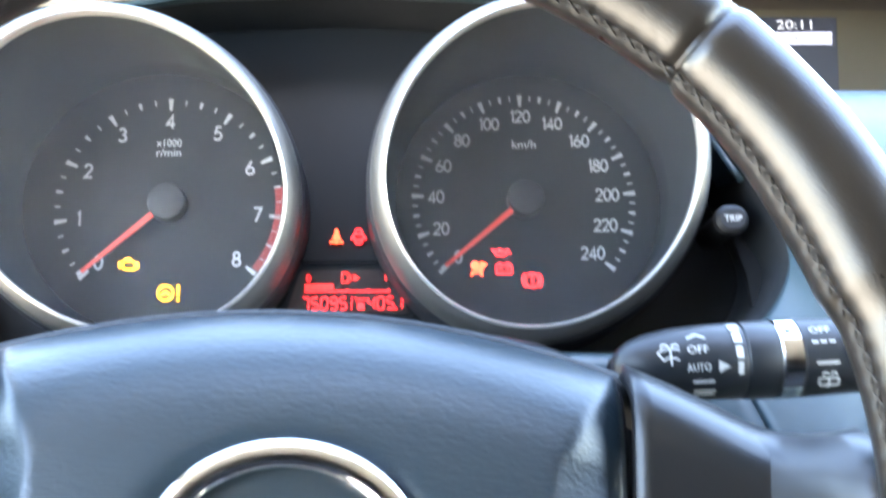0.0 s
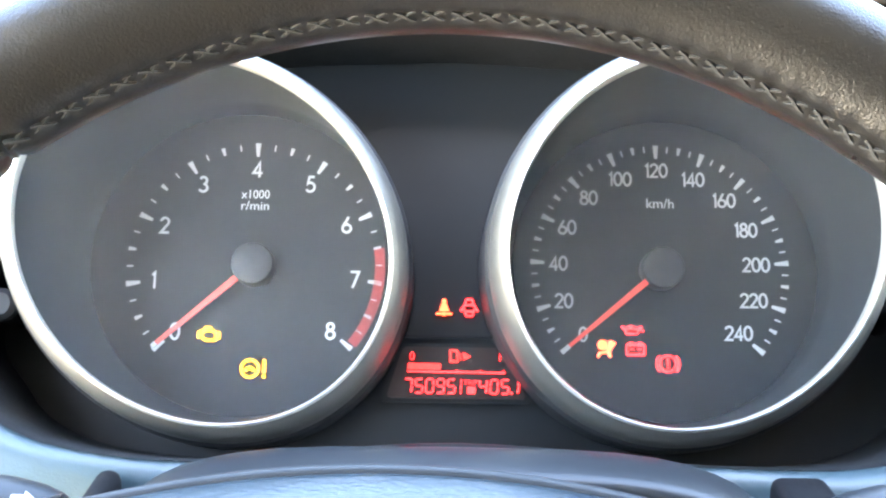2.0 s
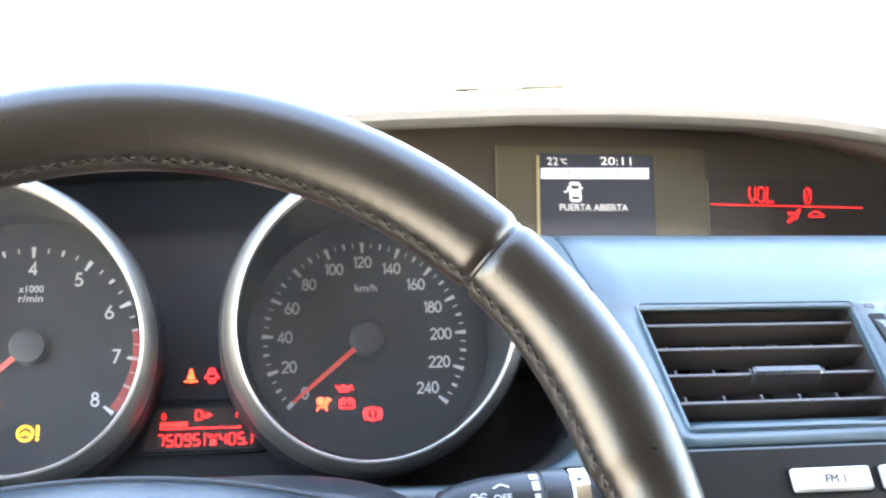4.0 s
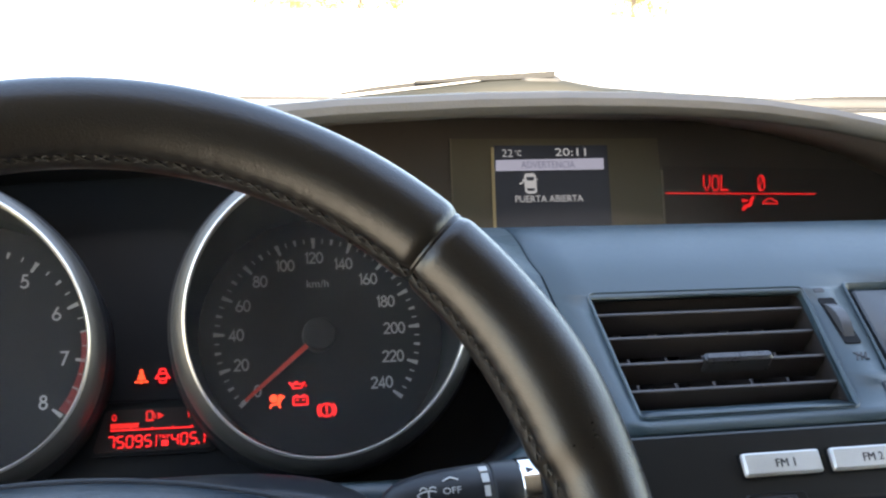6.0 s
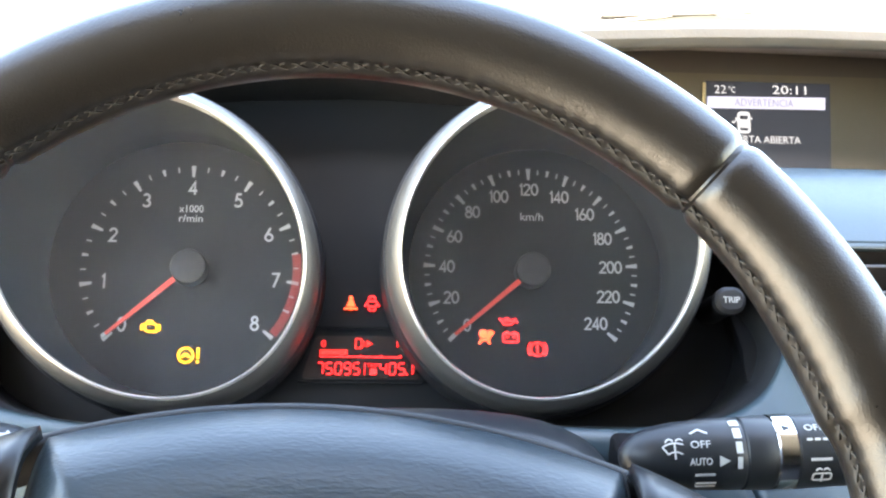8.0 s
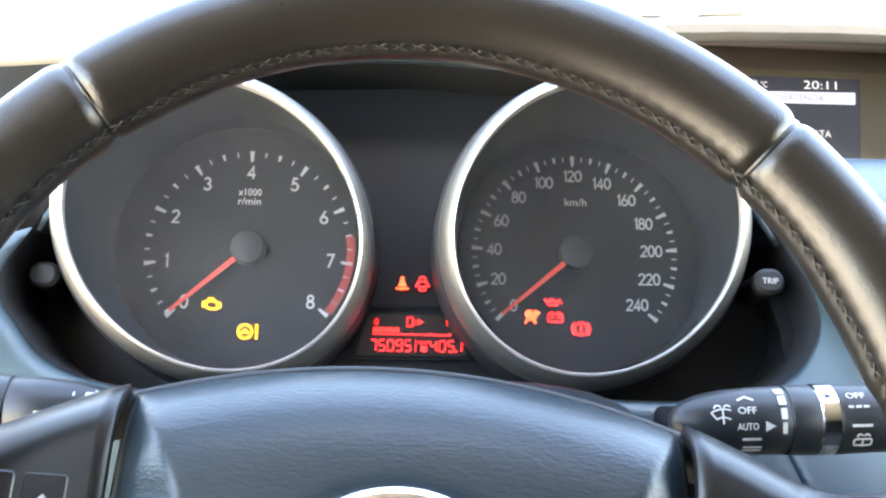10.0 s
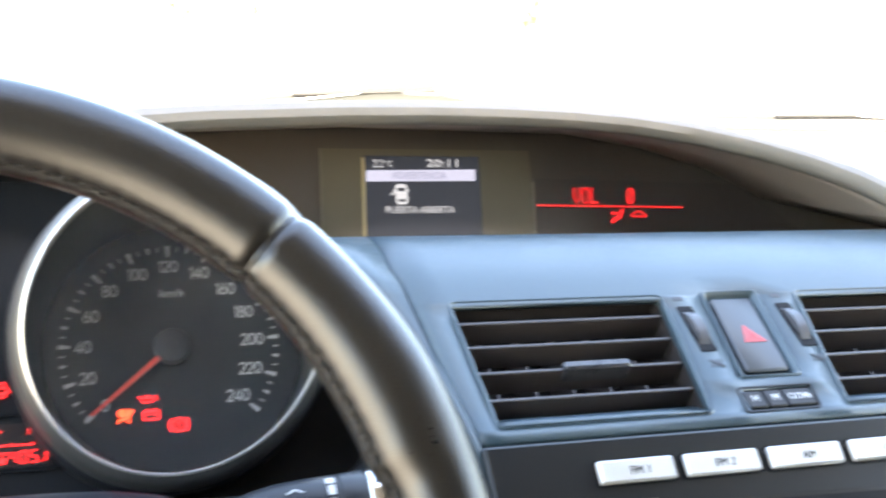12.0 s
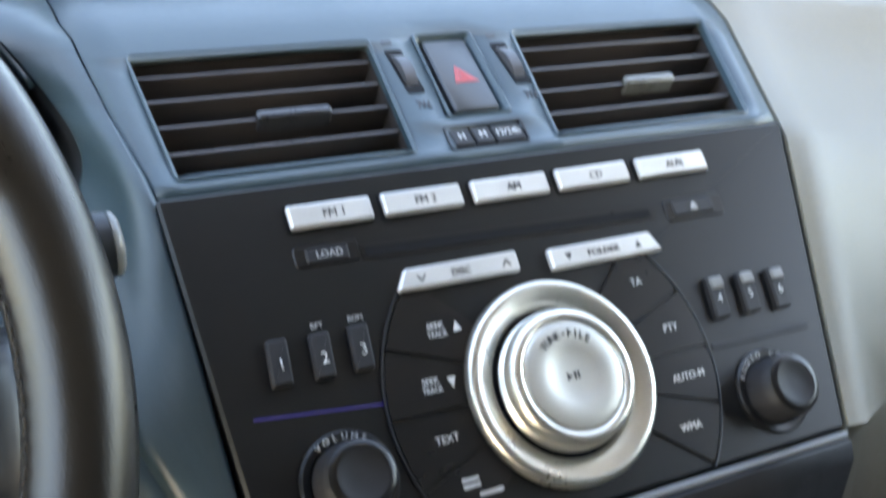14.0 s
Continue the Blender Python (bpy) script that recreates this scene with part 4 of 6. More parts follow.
# long silver rockers
k = key(0.2752, 0.3250, -0.0410, -0.0325, 0.0030, M_SILVER, label="silver disc rocker", cut=-0.0052)
write("DISC", 0.0028, M_BLACKPRINT, k, 0.2985, -0.0372, 0.0030)
for x, s in ((0.2810, -1), (0.3190, 1)):
    bm = bmesh.new()
    bar(bm, x - 0.0018, -0.0372 - s * 0.0012, x, -0.0372 + s * 0.0012, 0.0006, 0.0030, 0.0033)
    bar(bm, x + 0.0018, -0.0372 - s * 0.0012, x, -0.0372 + s * 0.0012, 0.0006, 0.0030, 0.0033)
    part("arrow_mark", bm, M_BLACKPRINT, k)
k = key(0.3398, 0.3918, -0.0436, -0.0345, 0.0030, M_SILVER, label="silver folder rocker", cut=0.0045)
write("FOLDER", 0.0030, M_BLACKPRINT, k, 0.3662, -0.0392, 0.0030, width=0.016)
for x, s in ((0.3485, -1), (0.3840, 1)):
    bm = bmesh.new()
    prism(bm, [(x - 0.0016, -0.0392 - s * 0.0014), (x + 0.0016, -0.0392 - s * 0.0014), (x, -0.0392 + s * 0.0014)], 0.0030, 0.0033)
    part("arrow_mark", bm, M_BLACKPRINT, k)
# preset rockers
for x, y, tx, cap in ((0.2190, -0.0585, "1", ""), (0.2352, -0.0590, "2", "RPT"), (0.2505, -0.0588, "3", "RDM")):
    k = key(x - 0.0040, x + 0.0040, y - 0.0085, y + 0.0085, 0.0030, M_DARK, name="preset_button", slant=-0.0012, label="black preset rocker")
    write(tx, 0.0042, M_WHITE, k, x - 0.0002, y - 0.001, 0.0030)
    if cap:
        write(cap, 0.0020, M_GREYPRINT, radio, x + 0.0008, y + 0.0118, 0.0)
for x, y, tx in ((0.4165, -0.0690, "4"), (0.4338, -0.0696, "5"), (0.4510, -0.0706, "6")):
    k = key(x - 0.0042, x + 0.0042, y - 0.0095, y + 0.0095, 0.0034, M_DARK, name="preset_button", slant=-0.0018, label="black preset rocker with a glossy cap")
    bm = bmesh.new()
    prism(bm, rrect(x - 0.0036, x + 0.0036, y + 0.0035, y + 0.0088, 0.0012), 0.0030, 0.0044, 0.0008)
    part("cap", bm, M_CAP, k)
    write(tx, 0.0036, M_WHITE, k, x - 0.001, y - 0.0008, 0.0034)
# dial surround segments: four on each side
KX, KY = 0.3278, -0.0885


def segment(a0, a1, r0, r1, h, material, name, label=""):
    bm = bmesh.new()
    n = max(4, int(abs(a1 - a0) / 4))
    ang = [radians(a0 + (a1 - a0) * i / n) for i in range(n + 1)]
    o = [(KX + r1 * math.cos(t), KY + r1 * math.sin(t) * 0.98) for t in ang] + [(KX + r0 * math.cos(t), KY + r0 * math.sin(t)) for t in reversed(ang)]
    prism(bm, o, -0.0005, h)
    return part(name, bm, material, radio, label)


segs = [(22, 46, ["TA"]), (1, 21, ["PTY"]), (-19, 0, ["AUTO-M"]), (-40, -20, ["WMA"])]
for a0, a1, tx in segs:
    k = segment(a0 + 0.4, a1 - 0.4, 0.0420, 0.0738, 0.0012, M_RADIO, "dial_button")
    am = radians((a0 + a1) / 2)
    x, y = KX + 0.060 * math.cos(am), KY + 0.060 * math.sin(am)
    if tx[0]:
        write(tx[0], 0.0030, M_WHITE, k, x, y, 0.0012)
    else:
        bm = bmesh.new()
        bar(bm, x - 0.006, y, x + 0.006, y, 0.0026, 0.0012, 0.0014)
        part("illegible_print", bm, M_GREYPRINT, k)
arc_bm = bmesh.new()
arc(arc_bm, KX, KY, 0.0747, 0.0005, -40, 46, -0.0002, 0.0014, 30)
part("dial_edge", arc_bm, M_HAZBTN, radio)
arc_bm = bmesh.new()
arc(arc_bm, KX, KY, 0.0747, 0.0007, 136, 222, -0.0002, 0.0010, 30)
part("dial_edge", arc_bm, M_DARK, radio)
for a0, a1, kind_ in ((134, 158, "up"), (159, 180, "down"), (181, 201, "text"), (202, 222, "scan")):
    k = segment(a0 + 0.4, a1 - 0.4, 0.0420, 0.0738, 0.0010, M_RADIO, "dial_button")
    am = radians((a0 + a1) / 2)
    x, y = KX + 0.0545 * math.cos(am), KY + 0.0545 * math.sin(am)
    if kind_ in ("up", "down"):
        write("SEEK", 0.0024, M_WHITE, k, x - 0.001, y + 0.0018, 0.0010)
        write("TRACK", 0.0024, M_WHITE, k, x - 0.001, y - 0.0016, 0.0010, width=0.0085)
        s = 1 if kind_ == "up" else -1
        bm = bmesh.new()
        prism(bm, [(x + 0.0058, y - s * 0.0018), (x + 0.0094, y - s * 0.0018), (x + 0.0076, y + s * 0.0022)], 0.0010, 0.0013)
        part("arrow_mark", bm, M_WHITE, k)
    elif kind_ == "text":
        write("TEXT", 0.0028, M_WHITE, k, x - 0.001, y, 0.0010, turn=0)
    else:
        bm = bmesh.new()
        for dx, dy, w_ in ((-0.004, 0.0022, 0.007), (-0.004, -0.0002, 0.007), (0.003, -0.004, 0.010)):
            bar(bm, x + dx - w_ / 2, y + dy, x + dx + w_ / 2, y + dy, 0.0015, 0.0010, 0.0013)
        part("illegible_print", bm, M_GREYPRINT, k)
# the large dial: ring, barrel and play button
bm = bmesh.new()
lathe(bm, [(0.0418, -0.0005), (0.0416, 0.0030), (0.0410, 0.0046), (0.0398, 0.0053), (0.0380, 0.0053), (0.0335, 0.0038), (0.0312, 0.0026), (0.0304, 0.0018), (0.0302, 0.0)], 96, KX, KY)
part("dial_ring", bm, M_KNOB, radio, "brushed silver ring round the dial")
bm = bmesh.new()
lathe(bm, [(0.0306, 0.0), (0.0306, 0.0006), (0.02, 0.0012), (0.002, 0.0012)], 64, KX, KY)
part("dial_well", bm, M_BLACK, radio)
dial = bmesh.new()
prof = [(0.0280, 0.0012), (0.0282, 0.0024)]
for i in range(5):
    prof += [(0.0282, 0.0026 + 0.0009 * i), (0.0278, 0.0030 + 0.0009 * i)]
prof += [(0.0276, 0.0090), (0.0270, 0.0112), (0.0256, 0.0125), (0.0240, 0.0129), (0.0228, 0.0126), (0.0220, 0.0118), (0.0214, 0.0122)]
lathe(dial, prof, 96, KX, KY)
knob = part("dial_knob", dial, M_KNOB, radio, "ribbed aluminium tuning knob")
bm = bmesh.new()
lathe(bm, [(0.0213, 0.0100), (0.0213, 0.0121), (0.0205, 0.0127), (0.0125, 0.0125), (0.0110, 0.0119), (0.0060, 0.0111), (0.002, 0.0109)], 64, KX, KY)
face = part("play_button", bm, M_PLAY, knob, "dished silver play button")
for i, ch in enumerate("TUNE-FILE"):
    a = 128 - i * 9.5
    x, y = KX + 0.0165 * math.cos(radians(a)), KY + 0.0165 * math.sin(radians(a))
    write(ch, 0.0030 if ch != "-" else 0.0006, M_BLACKPRINT, knob, x, y, 0.0127, a - 90)
bm = bmesh.new()
prism(bm, [(KX - 0.0030, KY - 0.0014), (KX - 0.0030, KY + 0.0014), (KX - 0.0006, KY)], 0.0109, 0.0113)
bar(bm, KX + 0.0006, KY - 0.0014, KX + 0.0006, KY + 0.0014, 0.0007, 0.0109, 0.0113)
bar(bm, KX + 0.0022, KY - 0.0014, KX + 0.0022, KY + 0.0014, 0.0007, 0.0109, 0.0113)
part("play_mark", bm, M_BLACKPRINT, knob)


def small_knob(x, y, word, label):
    bm = bmesh.new()
    lathe(bm, [(0.0185, -0.0005), (0.0185, 0.0012), (0.0176, 0.0020), (0.0150, 0.0016), (0.0142, 0.0006)], 64, x, y)
    part("knob_collar", bm, M_RADIO, radio)
    for i, ch in ((i, c) for i, c in enumerate(word) if c != " "):
        a = 90 + (len(word) - 1) * 6.5 - i * 13
        write(ch, 0.0024, M_GREYPRINT, radio, x + 0.0163 * math.cos(radians(a)), y + 0.0163 * math.sin(radians(a)), 0.0019, a - 90)
    bm = bmesh.new()
    lathe(bm, [(0.0140, 0.0004), (0.0136, 0.0090), (0.0130, 0.0140), (0.0118, 0.0156), (0.0090, 0.0160), (0.0075, 0.0152), (0.002, 0.0150)], 64, x, y)
    k = part("control_knob", bm, M_DARK, radio, label)
    bm = bmesh.new()
    lathe(bm, [(0.0126, 0.0140), (0.0122, 0.0155), (0.0112, 0.0162), (0.0095, 0.0164)], 64, x, y)
    part("rim", bm, M_RADIO, k)


small_knob(0.4270, -0.1135, "AUDIO CONT", "black round sound control knob")
small_knob(0.2330, -0.1050, "VOLUME", "black round volume knob")
bm = bmesh.new()
prism(bm, rquad([(0.4045, -0.0880), (0.4045, -0.0905), (0.4600, -0.0912), (0.4600, -0.0882)], 0.001, 2), -0.0002, 0.0006, 0.0003)
part("groove", bm, M_DARK, radio)
bm = bmesh.new()
bar(bm, 0.2050, -0.0762, 0.2840, -0.0838, 0.0007, 0.0, 0.0003)
part("light_line", bm, M_BLUE, radio, "faint blue light line")


# ---- display under the visor ----
disp = thing("information_display", DIS, "smoked display panel with a door warning and red writing", "display")
bm = bmesh.new()
tops = [(0.0, 0.012), (0.085, 0.026), (0.2, 0.033), (0.36, 0.031), (0.42, 0.021), (0.47, 0.016), (0.50, 0.010), (0.54, 0.000), (0.60, -0.010), (0.72, -0.028)]
prism(bm, tops[::-1] + [(0.0, -0.062), (0.72, -0.062)], -0.01, 0.0)
part("lens", bm, M_GLOSS, disp, "brown-black smoked lens")
bm = bmesh.new()
prism(bm, [(0.1835, 0.0150), (0.1835, -0.06), (0.3310, -0.06), (0.3310, 0.0150)], 0.0, 0.0008)
part("screen_frame", bm, mat("brown_screen_surround", (0.10, 0.082, 0.056), 0.36, var=0.03, scale=8, rvar=0.01), disp)
scr = bmesh.new()
prism(scr, [(0.2130, 0.0100), (0.2110, -0.060), (0.2910, -0.060), (0.2935, 0.0100)], 0.0008, 0.0014)
lcd = part("screen", scr, M_LCDBACK, disp, "blue-black screen with white writing")
bm = bmesh.new()
bar(bm, 0.2122, 0.0085, 0.2090, -0.060, 0.0018, 0.0008, 0.0020)
part("screen_edge", bm, mat("tan_screen_edge", (0.42, 0.32, 0.17), 0.5), disp, "tan lit edge of the screen")
bm = bmesh.new()
bar(bm, 0.1838, 0.0150, 0.1815, -0.060, 0.0010, 0.0008, 0.0016)
part("frame_edge", bm, mat("brown_frame_edge", (0.15, 0.125, 0.09), 0.5), disp)
bm = bmesh.new()
prism(bm, [(0.2138, -0.0002), (0.2132, -0.0078), (0.2895, -0.0072), (0.2900, 0.0008)], 0.0014, 0.0016)
part("title_bar", bm, M_LCDBAR, lcd, "pale blue title bar")
M_LCDDIM = lit("faded_lcd_print", (0.35, 0.37, 0.6), 0.04)
write("ADVERTENCIA", 0.0048, M_LCDDIM, lcd, 0.2500, -0.0036, 0.0016, width=0.038)
write("22", 0.0052, M_LCDWHITE, lcd, 0.2222, 0.0046, 0.0014, width=0.0075)
write("°C", 0.0040, M_LCDWHITE, lcd, 0.2298, 0.0046, 0.0014, width=0.0045)
write("20:11", 0.0055, M_LCDWHITE, lcd, 0.2668, 0.0052, 0.0014, width=0.0220)
write("PUERTA ABIERTA", 0.0046, M_LCDWHITE, lcd, 0.2490, -0.0273, 0.0014, width=0.0475)
bm = bmesh.new()
prism(bm, rrect(0.2325, 0.2408, -0.0236, -0.0096, 0.0022), 0.0014, 0.0016)
ribbon(bm, [(0.2326, -0.0146), (0.2300, -0.0168), (0.2290, -0.0162)], 0.0010, 0.0014, 0.0016)
prism(bm, rrect(0.2312, 0.2322, -0.0146, -0.0132, 0.0004), 0.0014, 0.0016)
prism(bm, rrect(0.2411, 0.2421, -0.0146, -0.0132, 0.0004), 0.0014, 0.0016)
part("car_mark", bm, M_LCDWHITE, lcd)
for y0_, y1_ in ((-0.0146, -0.0122), (-0.0218, -0.0200)):
    bm = bmesh.new()
    prism(bm, [(0.2338, y1_), (0.2344, y0_), (0.2389, y0_), (0.2395, y1_)], 0.0016, 0.0017)
    part("car_window_mark", bm, M_LCDBACK, lcd)
bm = bmesh.new()
prism(bm, [(0.3325, -0.0050), (0.3300, -0.060), (0.5600, -0.060), (0.5000, -0.0090)], 0.0, 0.0006)
red = part("red_screen", bm, M_REDPANE, disp, "dark red text screen")
bm = bmesh.new()
bar(bm, 0.3318, -0.0080, 0.3290, -0.060, 0.0012, 0.0006, 0.0016)
part("screen_edge", bm, mat("dim_brown_edge", (0.15, 0.125, 0.09), 0.5), disp)
# the volume setting in dot-matrix strokes, over a line and two climate symbols
GLYPHS = {"V": ["1...1", "1...1", "1...1", "1...1", "1...1", ".1.1.", "..1.."], "O": [".111.", "1...1", "1...1", "1...1", "1...1", "1...1", ".111."],
          "L": ["1....", "1....", "1....", "1....", "1....", "1....", "11111"], "0": [".111.", "1..11", "1..11", "1.1.1", "11..1", "11..1", ".111."]}
for ch, x0 in (("V", 0.3622), ("O", 0.3688), ("L", 0.3754), ("0", 0.4036)):
    bm = bmesh.new()
    px = 0.00112
    for r, line in enumerate(GLYPHS[ch]):
        for c, on in enumerate(line):
            if on == "1":
                x, y = x0 + c * px - r * 0.0002, -0.0117 - r * 0.00168 - (x0 - 0.3622) * 0.012
                prism(bm, [(x, y), (x, y - 0.0014), (x + px * 0.9, y - 0.0014), (x + px * 0.9, y)], 0.0006, 0.0008)
    part("letter", bm, M_REDTEXT, red, smooth=0)
bm = bmesh.new()
bar(bm, 0.3332, -0.0244, 0.4465, -0.0264, 0.0007, 0.0006, 0.0008)
part("line", bm, M_REDTEXT, red, smooth=0)
bm = bmesh.new()
ribbon(bm, [(0.3890, -0.0372), (0.3915, -0.0345), (0.3948, -0.0338), (0.3972, -0.0290)], 0.0024, 0.0006, 0.0008)
prism(bm, circle(0.3980, -0.0282, 0.0011, 10), 0.0006, 0.0008)
prism(bm, [(0.3894, -0.0292), (0.3894, -0.0318), (0.3938, -0.0310), (0.3938, -0.0300)], 0.0006, 0.0008)
part("seat_symbol", bm, M_REDTEXT, red, smooth=0)
bm = bmesh.new()
ribbon(bm, [(0.4050, -0.0328), (0.4056, -0.0312), (0.4076, -0.0306), (0.4092, -0.0292), (0.4124, -0.0292), (0.4138, -0.0308), (0.4158, -0.0314), (0.4160, -0.0330)], 0.0008, 0.0006, 0.0008, True)
part("car_symbol", bm, M_REDTEXT, red, smooth=0)


# ---- instrument cluster ----
clu = thing("instrument_cluster", CLU, "black instrument cluster with two chrome-ringed gauges", "instrument cluster")
bm = bmesh.new()
prism(bm, [(x, y) for x, y, w_ in LIP], -0.012, -0.0012)
part("back_plate", bm, M_FACE, clu)
# cowl from the back plate out to the lip of the binnacle
bm = bmesh.new()


def lipring(k, f):
    return [(x * k, y * k, lerp(-0.002, w_ + 0.0004, f)) for x, y, w_ in LIP]


grid(bm, [lipring(1.0, 1.0), lipring(0.996, 0.97), lipring(0.992, 0.85), lipring(0.988, 0.6), lipring(0.985, 0.3), lipring(0.985, 0.0)], close=True)
part("cowl", bm, M_COWL, clu, "black cowl inside the binnacle")
# raised mask between the gauges
bm = bmesh.new()
prism(bm, rquad([(-0.0215, -0.0276), (-0.0280, -0.0496), (0.0290, -0.0496), (0.0215, -0.0276)], 0.003, 3), -0.001, 0.0012)
part("mask", bm, M_FACE, clu, m=pose(0, 0.0014, 0))

# round, even-stroked dial numerals: strokes in a box of height 1, closed ones marked, and the box's width
NUMERALS = {
    "0": ([(bow(0.30, 0.5, 0.245, 0.44, 0, 342, 19), True)], 0.62), "1": ([([(0.07, 0.76), (0.21, 0.93), (0.21, 0.0)], False)], 0.34),
    "2": ([(bow(0.29, 0.70, 0.225, 0.23, 172, -32, 12) + [(0.07, 0.06), (0.55, 0.06)], False)], 0.61),
    "3": ([(bow(0.26, 0.715, 0.20, 0.215, 155, -90, 12), False), (bow(0.26, 0.28, 0.245, 0.225, 90, -155, 12), False)], 0.58),
    "4": ([([(0.42, 0.0), (0.42, 0.90), (0.06, 0.27), (0.58, 0.27)], False)], 0.62),
    "5": ([([(0.50, 0.94), (0.20, 0.94), (0.12, 0.53)] + bow(0.26, 0.32, 0.26, 0.27, 108, -148, 12), False)], 0.60),
    "6": ([(bow(0.30, 0.295, 0.245, 0.24, 0, 342, 19), True), ([(0.09, 0.42), (0.40, 0.97)], False)], 0.62),
    "7": ([([(0.04, 0.94), (0.53, 0.94), (0.17, 0.0)], False)], 0.56),
    "8": ([(bow(0.29, 0.735, 0.185, 0.195, 0, 342, 19), True), (bow(0.29, 0.28, 0.235, 0.235, 0, 342, 19), True)], 0.60)}


def numeral(text, h, stroke):
    bm = bmesh.new()
    x = 0.0
    total = sum(NUMERALS[c][1] for c in text)
    for c in text:
        for i, (pts, closed) in enumerate(NUMERALS[c][0]):
            q = bmesh.new()
            ribbon(q, [((px + x - total / 2 + 0.01) * h, (py - 0.48) * h) for px, py in pts], stroke, 0.0, 0.0003 + 0.00004 * i, closed)
            me = bpy.data.meshes.new("stroke")
            q.to_mesh(me)
            q.free()
            bm.from_mesh(me)
            bpy.data.meshes.remove(me)
        x += NUMERALS[c][1]
    return bm


def tick_mark(bm, cx, cy, a, r0, r1, w_, w0=None):
    c, s = math.cos(radians(a)), math.sin(radians(a))
    bar(bm, cx + r0 * c, cy + r0 * s, cx + r1 * c, cy + r1 * s, w_ if w0 is None else w0, 0.0, 0.0004, w_)


# the dials: centre, radius of the marks, half sweep, turn
DIALS = {-1: (-0.07645, 0.0022, 0.04866, 130.46, 1.03), 1: (0.0780, 0.0032, 0.04967, 129.6, 0.52)}
# the rings: centre, height, slopes in x and y, radii, slant
RINGS = {-1: (-0.0849, 0.0017, 0.0484, -0.2177, 0.2598, 0.0605, 0.0595, -0.063), 1: (0.0776, 0.0028, 0.0530, 0.1563, 0.3197, 0.0605, 0.0601, 0.009)}


def dial_angle(side, v):
    cx, cy, r, sweep, turn = DIALS[side]
    return 90 + turn + sweep - 2 * sweep * v


def gauge(side, name, label, numbers, steps, per, needle_at, unit):
    cx, cy, rt, sweep, turn = DIALS[side]
    rcx, rcy, rw, kx, ky, rx, ry, slant = RINGS[side]
    g = part(name, bmesh.new(), M_FACE, clu, label)
    bm = bmesh.new()
    lathe(bm, [(0.0600, -0.001), (0.0600, 0.0), (0.03, 0.0), (0.002, 0.0)], 64, side * 0.0800, 0.0040)
    bm.to_mesh(g.data)
    bm.free()

    def ring_at(grow, h):
        out = []
        for i in range(96):
            c, s_ = math.cos(2 * math.pi * i / 96), math.sin(2 * math.pi * i / 96)
            v = (ry + grow) * s_
            u = (rx + grow) * c + slant * v
            out.append((rcx + u, rcy + v, rw + h + kx * u + ky * v))
        return out
    base = [(side * 0.0800 + 0.0585 * math.cos(2 * math.pi * i / 96), 0.0040 + 0.0585 * math.sin(2 * math.pi * i / 96), -0.0005) for i in range(96)]
    top = ring_at(-0.0001, -0.0038)
    step_ = [(side * 0.0800 + 0.0592 * math.cos(2 * math.pi * i / 96), 0.0040 + 0.0592 * math.sin(2 * math.pi * i / 96), 0.0085) for i in range(96)]
    bm = bmesh.new()
    grid(bm, [base, step_, [tuple(Vector(a).lerp(Vector(b), 0.12) + Vector((0, 0, 0.0004))) for a, b in zip(step_, top)], top], close=True)
    part("tube", bm, M_TUBE, g)
    # bright rounded crest, satin slope with dark reflections painted in, then a black flank
    bm = bmesh.new()
    prof = [(-0.0002, -0.0040), (-0.0001, -0.0012), (0.0002, -0.0004), (0.0006, 0.0), (0.0009, -0.0001), (0.0012, -0.0003), (0.0015, -0.0006)]
    grid(bm, [ring_at(r, h) for r, h in prof], close=True)
    part("chrome_ring", bm, M_CHROME, g, "satin chrome gauge ring", smooth=60)
    bm = bmesh.new()
    grid(bm, [ring_at(r, h) for r, h in ((0.0015, -0.0006), (0.0028, -0.0016), (0.0041, -0.0030), (0.0051, -0.0045), (0.0059, -0.0064), (0.0064, -0.0086), (0.0067, -0.0110))], close=True)
    part("ring_slope", bm, M_CHROME_DIM, g, "satin outer slope of the ring, darkened for dark reflections", smooth=60)
    bm = bmesh.new()
    grid(bm, [ring_at(r, h) for r, h in ((0.0067, -0.0110), (0.0073, -0.0118), (0.0079, -0.0126), (0.0082, -0.016))] + [[(x, y, -0.001) for x, y, z in ring_at(0.0086, 0)]], close=True)
    part("flank", bm, M_DARK, g)
    # the clear cover inside the ring, thin, its pale film imitating glare over the dial
    bm = bmesh.new()
    vs = [bm.verts.new(p) for p in ring_at(-0.0004, -0.0046)]
    bm.faces.new(vs)
    thick(part("cover_lens", bm, M_LENS, g, "clear gauge cover with a pale glare veil"), 0.0004).visible_shadow = False
    # marks
    n = steps
    for i in range(n + 1):
        a = dial_angle(side, i / n)
        bm = bmesh.new()
        if i % per == 0:
            tick_mark(bm, cx, cy, a, rt - 0.0053, rt, 0.0021, 0.0011)
            part("major_tick", bm, M_DIAL, g, smooth=0)
        elif i % (per // 2) == 0:
            tick_mark(bm, cx, cy, a, rt - 0.0031, rt - 0.0002, 0.0015, 0.0009)
            part("half_tick", bm, M_DIAL, g, smooth=0)
        else:
            tick_mark(bm, cx, cy, a, rt - 0.0028, rt - 0.0004, 0.0005)
            part("minor_tick", bm, M_DIAL, g, smooth=0)
